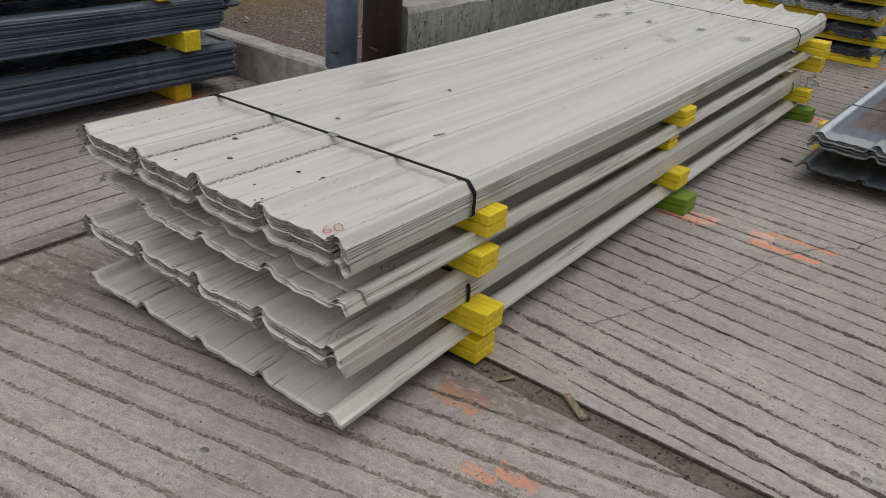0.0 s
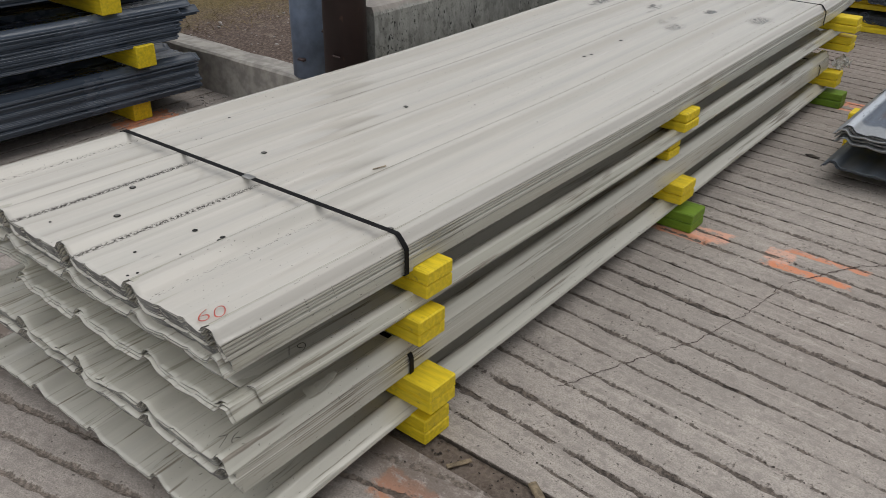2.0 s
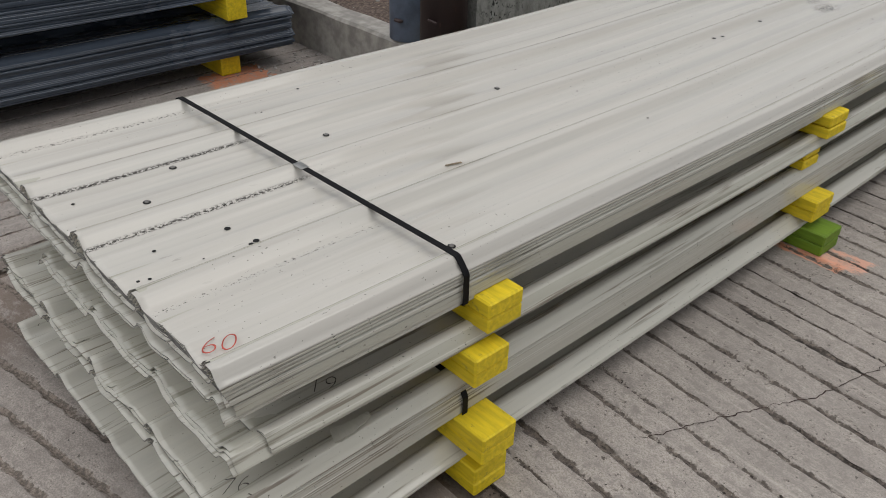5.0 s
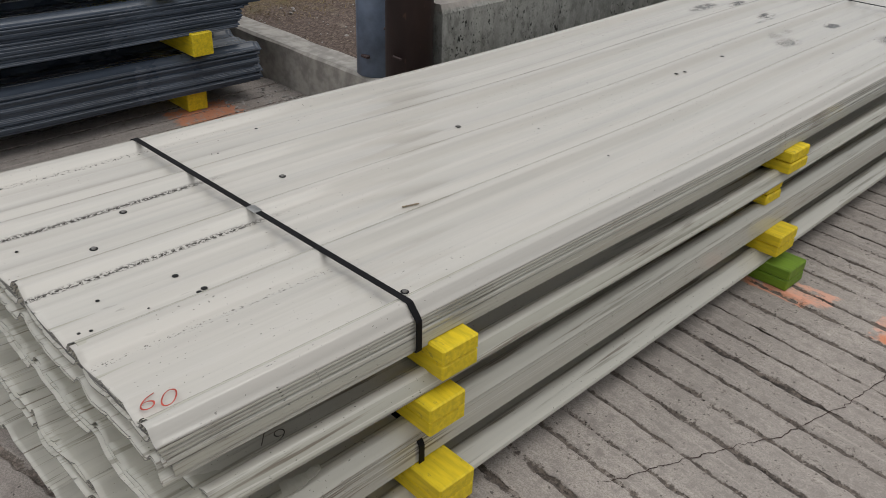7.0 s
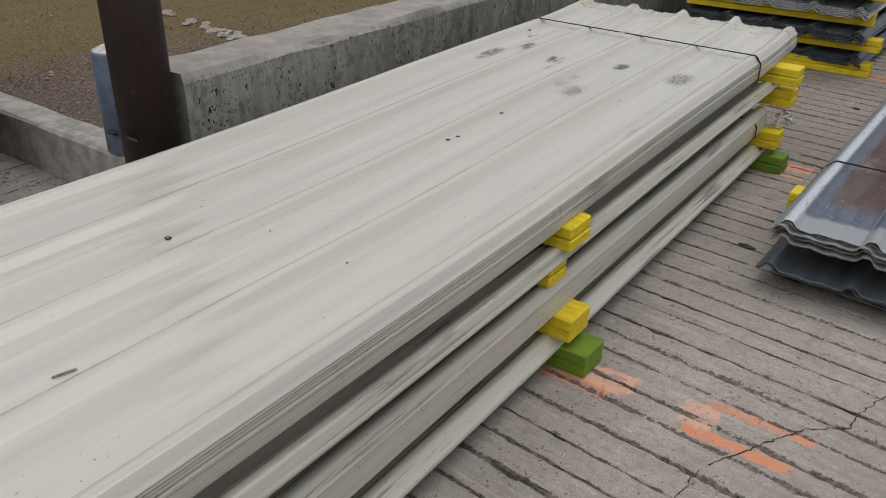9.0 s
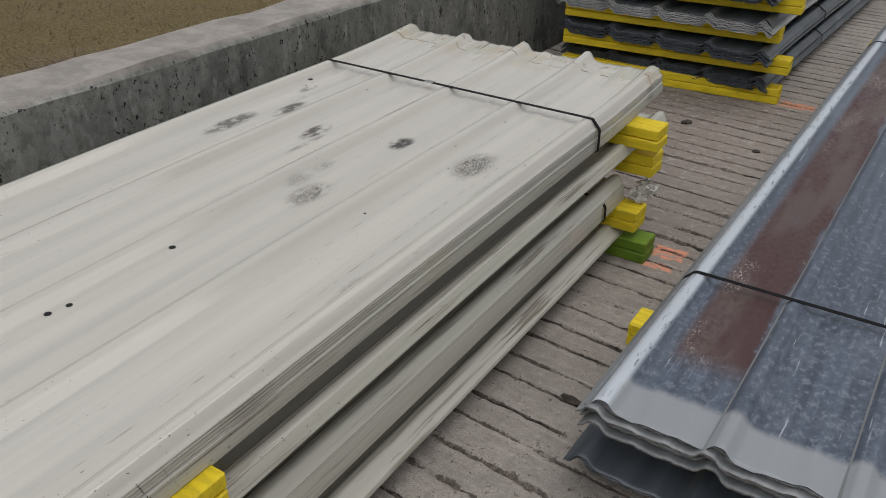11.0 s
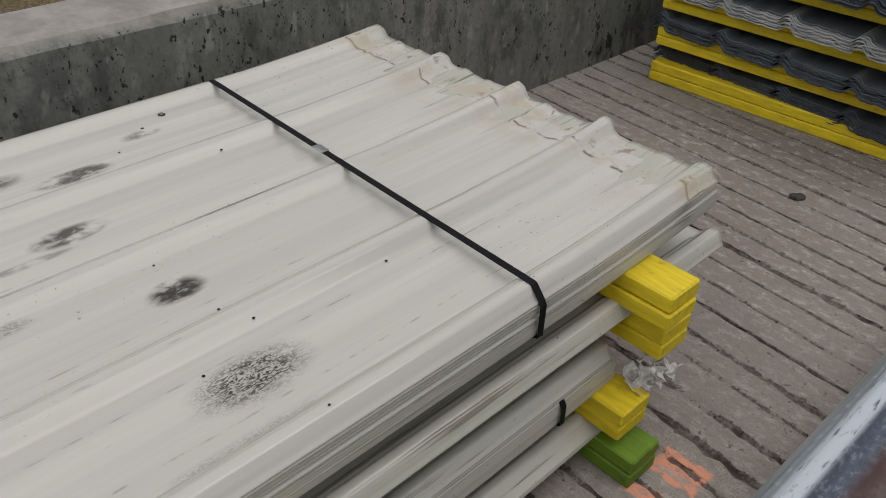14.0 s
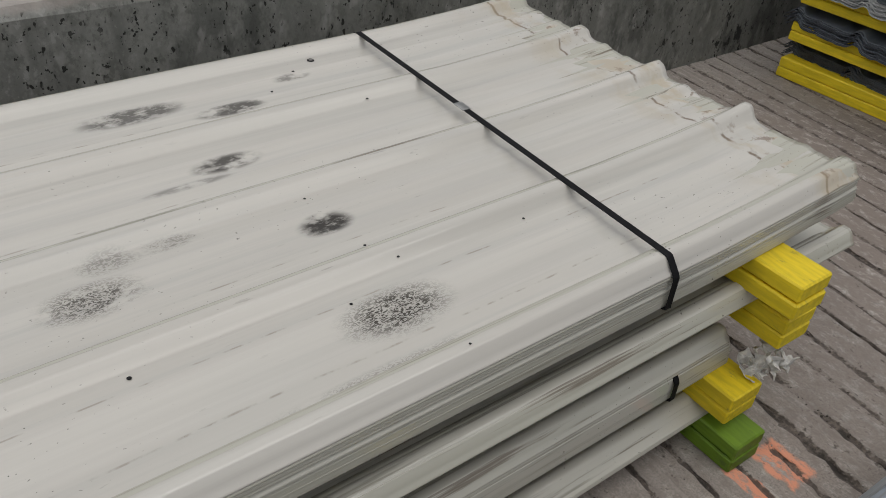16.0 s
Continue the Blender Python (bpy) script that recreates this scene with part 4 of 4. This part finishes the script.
# ---- charcoal stack by the kerb ----
COAL = "charcoal sheet bundles"
z = 0.095
for i, (count, y_end, x_shift, right, by) in enumerate(((28, 3.13, 0.0, -3.42, 2.79), (26, 3.04, 0.02, -3.335, 2.80), (14, 2.98, 0.0, -3.34, 2.68), (10, 2.98, 0.02, -3.36, 2.6))):
    for y in (by, by - 2.2):
        batten(-4.35, right, y, y + 0.092, z - 0.094, z, M_YELLOW, "square yellow painted timber bearer under the charcoal sheet bundle", "timber bearers", 80 + i + y)
    fan = random.Random(70 + i)
    ends = tuple(fan.uniform(0.0, 0.12) if q > 13 else 0.0 for q in range(count)) if i == 1 else tuple(fan.uniform(0.0, 0.2) for q in range(count)) if i > 1 else ()
    bundle("charcoal_sheet_bundle", pose(-3.91 + x_shift, y_end - 1.92, z, 0, 0, -1.0), 3.84, count, 0.0052, [M_DARK], "bundle of dark charcoal ribbed steel sheets with staggered ends", 50 + i, COAL, [(0.25, None)] if i == 1 else (), 0.0, 0.003, 0.018, 0.003, 0.006, ends, fill=0.8)
    z += (count - 1) * 0.0052 + RIB_H + 0.002 + 0.094

# ---- cracks, chips and small things on the ground ----


def crack(points, width, seed):
    """A ragged dark crack that cuts across the raked slab."""
    bm = bmesh.new()
    rng = random.Random(seed)
    fine = []
    for (x0, y0), (x1, y1) in zip(points, points[1:]):
        n = max(2, int(math.hypot(x1 - x0, y1 - y0) / 0.012))
        for i in range(n):
            f = i / n
            fine.append((x0 + (x1 - x0) * f + rng.uniform(-0.005, 0.005), y0 + (y1 - y0) * f + rng.uniform(-0.004, 0.004)))
    last = None
    for (x0, y0), (x1, y1) in zip(fine, fine[1:]):
        d = Vector((x1 - x0, y1 - y0)).normalized() * width * rng.uniform(0.15, 0.6)
        a, c = bm.verts.new((x0 - d.y, y0 + d.x, 0.0018)), bm.verts.new((x0 + d.y, y0 - d.x, 0.0018))
        m = bm.verts.new((x0, y0, 0.0012))
        if last:
            bm.faces.new((last[0], a, m, last[1]))
            bm.faces.new((last[1], m, c, last[2]))
        last = (a, m, c)
    ob = new("crack", mesh_of("crack", bm, M_CRACK))
    ob.parent = YARD
    return ob


crack([(-0.28, 4.45), (-0.30, 4.20), (-0.35, 4.05), (-0.358, 3.86), (-0.378, 3.80), (-0.415, 3.69), (-0.423, 3.61), (-0.509, 3.537), (-0.536, 3.49), (-0.588, 3.40), (-0.635, 3.31), (-0.66, 3.25)], 0.0042, 1)
crack([(-0.66, 3.25), (-0.668, 3.19), (-0.69, 3.01), (-0.72, 2.91), (-0.737, 2.81), (-0.80, 2.68), (-0.84, 2.59), (-0.878, 2.50), (-0.904, 2.43), (-0.94, 2.36)], 0.0024, 3)

rng = random.Random(9)
KERNEL = bmesh.new()
bmesh.ops.create_icosphere(KERNEL, subdivisions=1, radius=1.0)
KERNEL_V, KERNEL_F = [v.co.copy() for v in KERNEL.verts], [[v.index for v in f.verts] for f in KERNEL.faces]
KERNEL.free()


def scatter(name, places, material, label, category):
    """Many small crumbs in one mesh: (x, y, z, radius)."""
    verts, faces = [], []
    for x, y, z, r in places:
        n = len(verts)
        m = pose(x, y, z, rng.uniform(-20, 20), rng.uniform(-20, 20), rng.uniform(0, 360)) @ Matrix.Diagonal((r, r * rng.uniform(0.5, 0.9), r * rng.uniform(0.35, 0.6), 1))
        verts += [tuple(m @ (v * rng.uniform(0.75, 1.15))) for v in KERNEL_V]
        faces += [[n + q for q in f] for f in KERNEL_F]
    me = bpy.data.meshes.new(name)
    me.from_pydata(verts, [], faces)
    me.materials.append(material)
    return tagged(new(name, me), label, category, kind="stuff")


places = []
for i in range(7000):
    cx, cy, ca, sa, v = rng.choice(GROOVES[1])
    if rng.random() < 0.25:
        cx, cy, ca, sa, v = rng.choice(GROOVES[0])
    u = rng.uniform(-1.4, 1.4)
    v += rng.gauss(0, 0.005)
    x, y = cx + u * ca - v * sa, cy + u * sa + v * ca
    if -1.5 < x < 0.7 and (0.6 < y < 1.97 or 2.06 < y < 7.4) and wave(x, y, 4.0, 8.0) > -0.15:
        places.append((x, y, -0.001, rng.uniform(0.0012, 0.0042)))
for i in range(500):
    places.append((rng.uniform(-1.15, 0.4), rng.uniform(1.0, 6.9), 0.0008, rng.uniform(0.0008, 0.0028)))
for i in range(320):
    places.append((rng.uniform(-1.1, 0.4), rng.gauss(2.02, 0.035), -0.010, rng.uniform(0.001, 0.005)))
scatter("grit", places, M_ORANGE_DIRT, "dark crumbs of earth lying in the grooves of the concrete", "grit")
places = [(rng.uniform(-1.1, 0.3), rng.uniform(1.2, 6.8), 0.0008, rng.uniform(0.0008, 0.0026)) for i in range(420)]
places += [(rng.uniform(-3.5, -2.55), rng.uniform(2.95, 3.29), 0.002, rng.uniform(0.004, 0.013)) for i in range(260)]
places += [(rng.uniform(-5.0, -2.7), y, soil_height(-3.5, y), rng.uniform(0.005, 0.014)) for y in [rng.uniform(3.5, 4.6) for i in range(260)]]
scatter("gravel", places, M_PEBBLE, "scattered pale gravel along the kerb and on the concrete", "gravel")

litter("wood_splinter", box_bm(-0.05, 0.05, -0.010, 0.010, 0.0, 0.010, 0.003), M_WOOD, pose(-0.752, 2.034, -0.008, 3, 4, -32), "weathered splinter of wood lying in the slab joint")
litter("wood_splinter", box_bm(-0.03, 0.03, -0.006, 0.006, 0.0, 0.006, 0.002), M_WOOD, pose(-0.955, 2.01, -0.008, 0, 0, 60), "small pale splinter of wood lying in the slab joint")
litter("earth_clod", blob_bm(0.02, 1.7, 0.5, 1.3), M_ORANGE_DIRT, pose(-1.33, 6.42, 0.004, 0, 0, 20), "dark clod of earth on the concrete")
litter("earth_clod", blob_bm(0.016, 4.7, 0.4, 1.8), M_ORANGE_DIRT, pose(-0.93, 4.40, 0.003, 0, 0, -10), "flat dark clod of earth on the concrete")
litter("earth_clod", blob_bm(0.014, 6.1, 0.4, 1.2), M_ORANGE_DIRT, pose(-0.98, 6.25, 0.003, 0, 0, 40), "small dark clod of earth on the concrete")
for x, y in ((-1.302, 1.299), (-0.119, 2.264), (-0.091, 2.262)):
    bolt = thing("floor_bolt", pose(x, y, 0.0), "flat round bolt head set in the concrete", "bolt", "floor bolts")
    part("head", ring_bm([(0.010, 0.0), (0.010, 0.003), (0.008, 0.0045), (0.003, 0.0045)], 14), M_SCREW, bolt)
    part("washer", ring_bm([(0.013, 0.0), (0.013, 0.0012), (0.011, 0.0015)], 14), M_PEBBLE, bolt)


def torn_tab():
    """A strip torn from a sheet's edge, bent up."""
    bm = bmesh.new()
    prev = None
    for i in range(7):
        f = i / 6
        y, z, w = 0.07 * f, 0.018 * f * f, 0.018 * (1 - 0.5 * f) + 0.003 * (i % 2)
        ring = [bm.verts.new((-w, y, z)), bm.verts.new((w, y, z + 0.006 * f)), bm.verts.new((w, y, z + 0.006 * f - 0.0012)), bm.verts.new((-w, y, z - 0.0012))]
        if prev:
            for q in range(4):
                bm.faces.new((prev[q], prev[(q + 1) % 4], ring[(q + 1) % 4], ring[q]))
        prev = ring
    bm.faces.new(prev)
    bmesh.ops.recalc_face_normals(bm, faces=list(bm.faces))
    return bm


part("torn_tab", torn_tab(), M_CREAM, B3, "torn strip of sheet bent upwards", pose(0.455, -1.60, 0.086, 8, 0, -20))


def crumple_bm(size, seed, depth):
    """A torn, crumpled scrap of thin wrap with a ragged outline."""
    bm = bmesh.new()
    n = 9
    grid = {}
    for i in range(n + 1):
        for j in range(n + 1):
            x, y = i / n - 0.5, j / n - 0.5
            if math.hypot(x, y) < 0.42 + 0.22 * wave(x, y, 3.0, seed):
                grid[i, j] = bm.verts.new((x * size * 1.4 + 0.12 * size * wave(x, y, 5.0, seed + 1), y * size + 0.12 * size * wave(x, y, 5.0, seed + 2), depth * wave(x, y, 4.0, seed + 3) + 0.4 * depth * wave(x, y, 9.0, seed + 6)))
    for i in range(n):
        for j in range(n):
            q = [grid.get(c) for c in ((i, j), (i + 1, j), (i + 1, j + 1), (i, j + 1))]
            if all(q) and wave(i, j, 0.9, seed + 8) > -0.35:
                bm.faces.new(q)
    bmesh.ops.delete(bm, geom=[v for v in bm.verts if not v.link_faces], context="VERTS")
    bmesh.ops.solidify(bm, geom=list(bm.faces), thickness=0.0016)
    return bm


FOAM = (-1.09, 5.225, 0.170)


def foam():
    """Torn white packing that sticks out under the far end of the pile."""
    ob = thing("packing_foam", pose(*FOAM), "torn dirty white packing wrap sticking out of the pile", "packing")
    for i in range(6):
        part("scrap", crumple_bm(0.062 - 0.004 * i, 2.0 + 1.7 * i, 0.026), M_FOAM, ob, m=pose(0.014 * (i % 3) - 0.01, 0.012 * i - 0.02, 0.012 + 0.012 * (i % 4), 35 * i + 20, 25 - 20 * (i % 3), 50 * i))
    return ob


foam()

# dry grass above the soil bed
verts, faces = [], []
for i in range(45000):
    x, y = rng.uniform(-8.4, -2.7), rng.uniform(3.5, 11.0)
    if -0.87 * x + 0.5 * y + 0.5 + 0.4 * wave(x, y, 1.5, 2.0) < 5.8:
        continue
    z, a, h = soil_height(x, y), rng.uniform(0, 6.28), rng.uniform(0.008, 0.028)
    w, lx, ly = rng.uniform(0.0012, 0.003), rng.gauss(0, 0.03), rng.gauss(0, 0.03)
    n = len(verts)
    verts += [(x - w * math.cos(a), y - w * math.sin(a), z - 0.005), (x + w * math.cos(a), y + w * math.sin(a), z - 0.005), (x + lx, y + ly, z + h)]
    faces.append((n, n + 1, n + 2))
me = bpy.data.meshes.new("grass")
me.from_pydata(verts, [], faces)
me.materials.append(M_GRASS)
tagged(new("grass", me), "dry yellow grass with green tufts", "grass", kind="stuff")
# pale stones at the edge of the grass
for i in range(26):
    f = rng.random() ** 0.7
    x, y = -4.3 + 0.72 * f + rng.uniform(-0.03, 0.03), 4.56 + rng.uniform(-0.05, 0.05)
    litter("edging_stone", blob_bm(rng.uniform(0.010, 0.032), 1.3 * i, 0.45, 1.3), M_STONE, pose(x, y, soil_height(x, y) + 0.003, 0, 0, rng.uniform(0, 180)), "rough pale stone at the edge of the grass", "stone")["group"] = "edging stones"
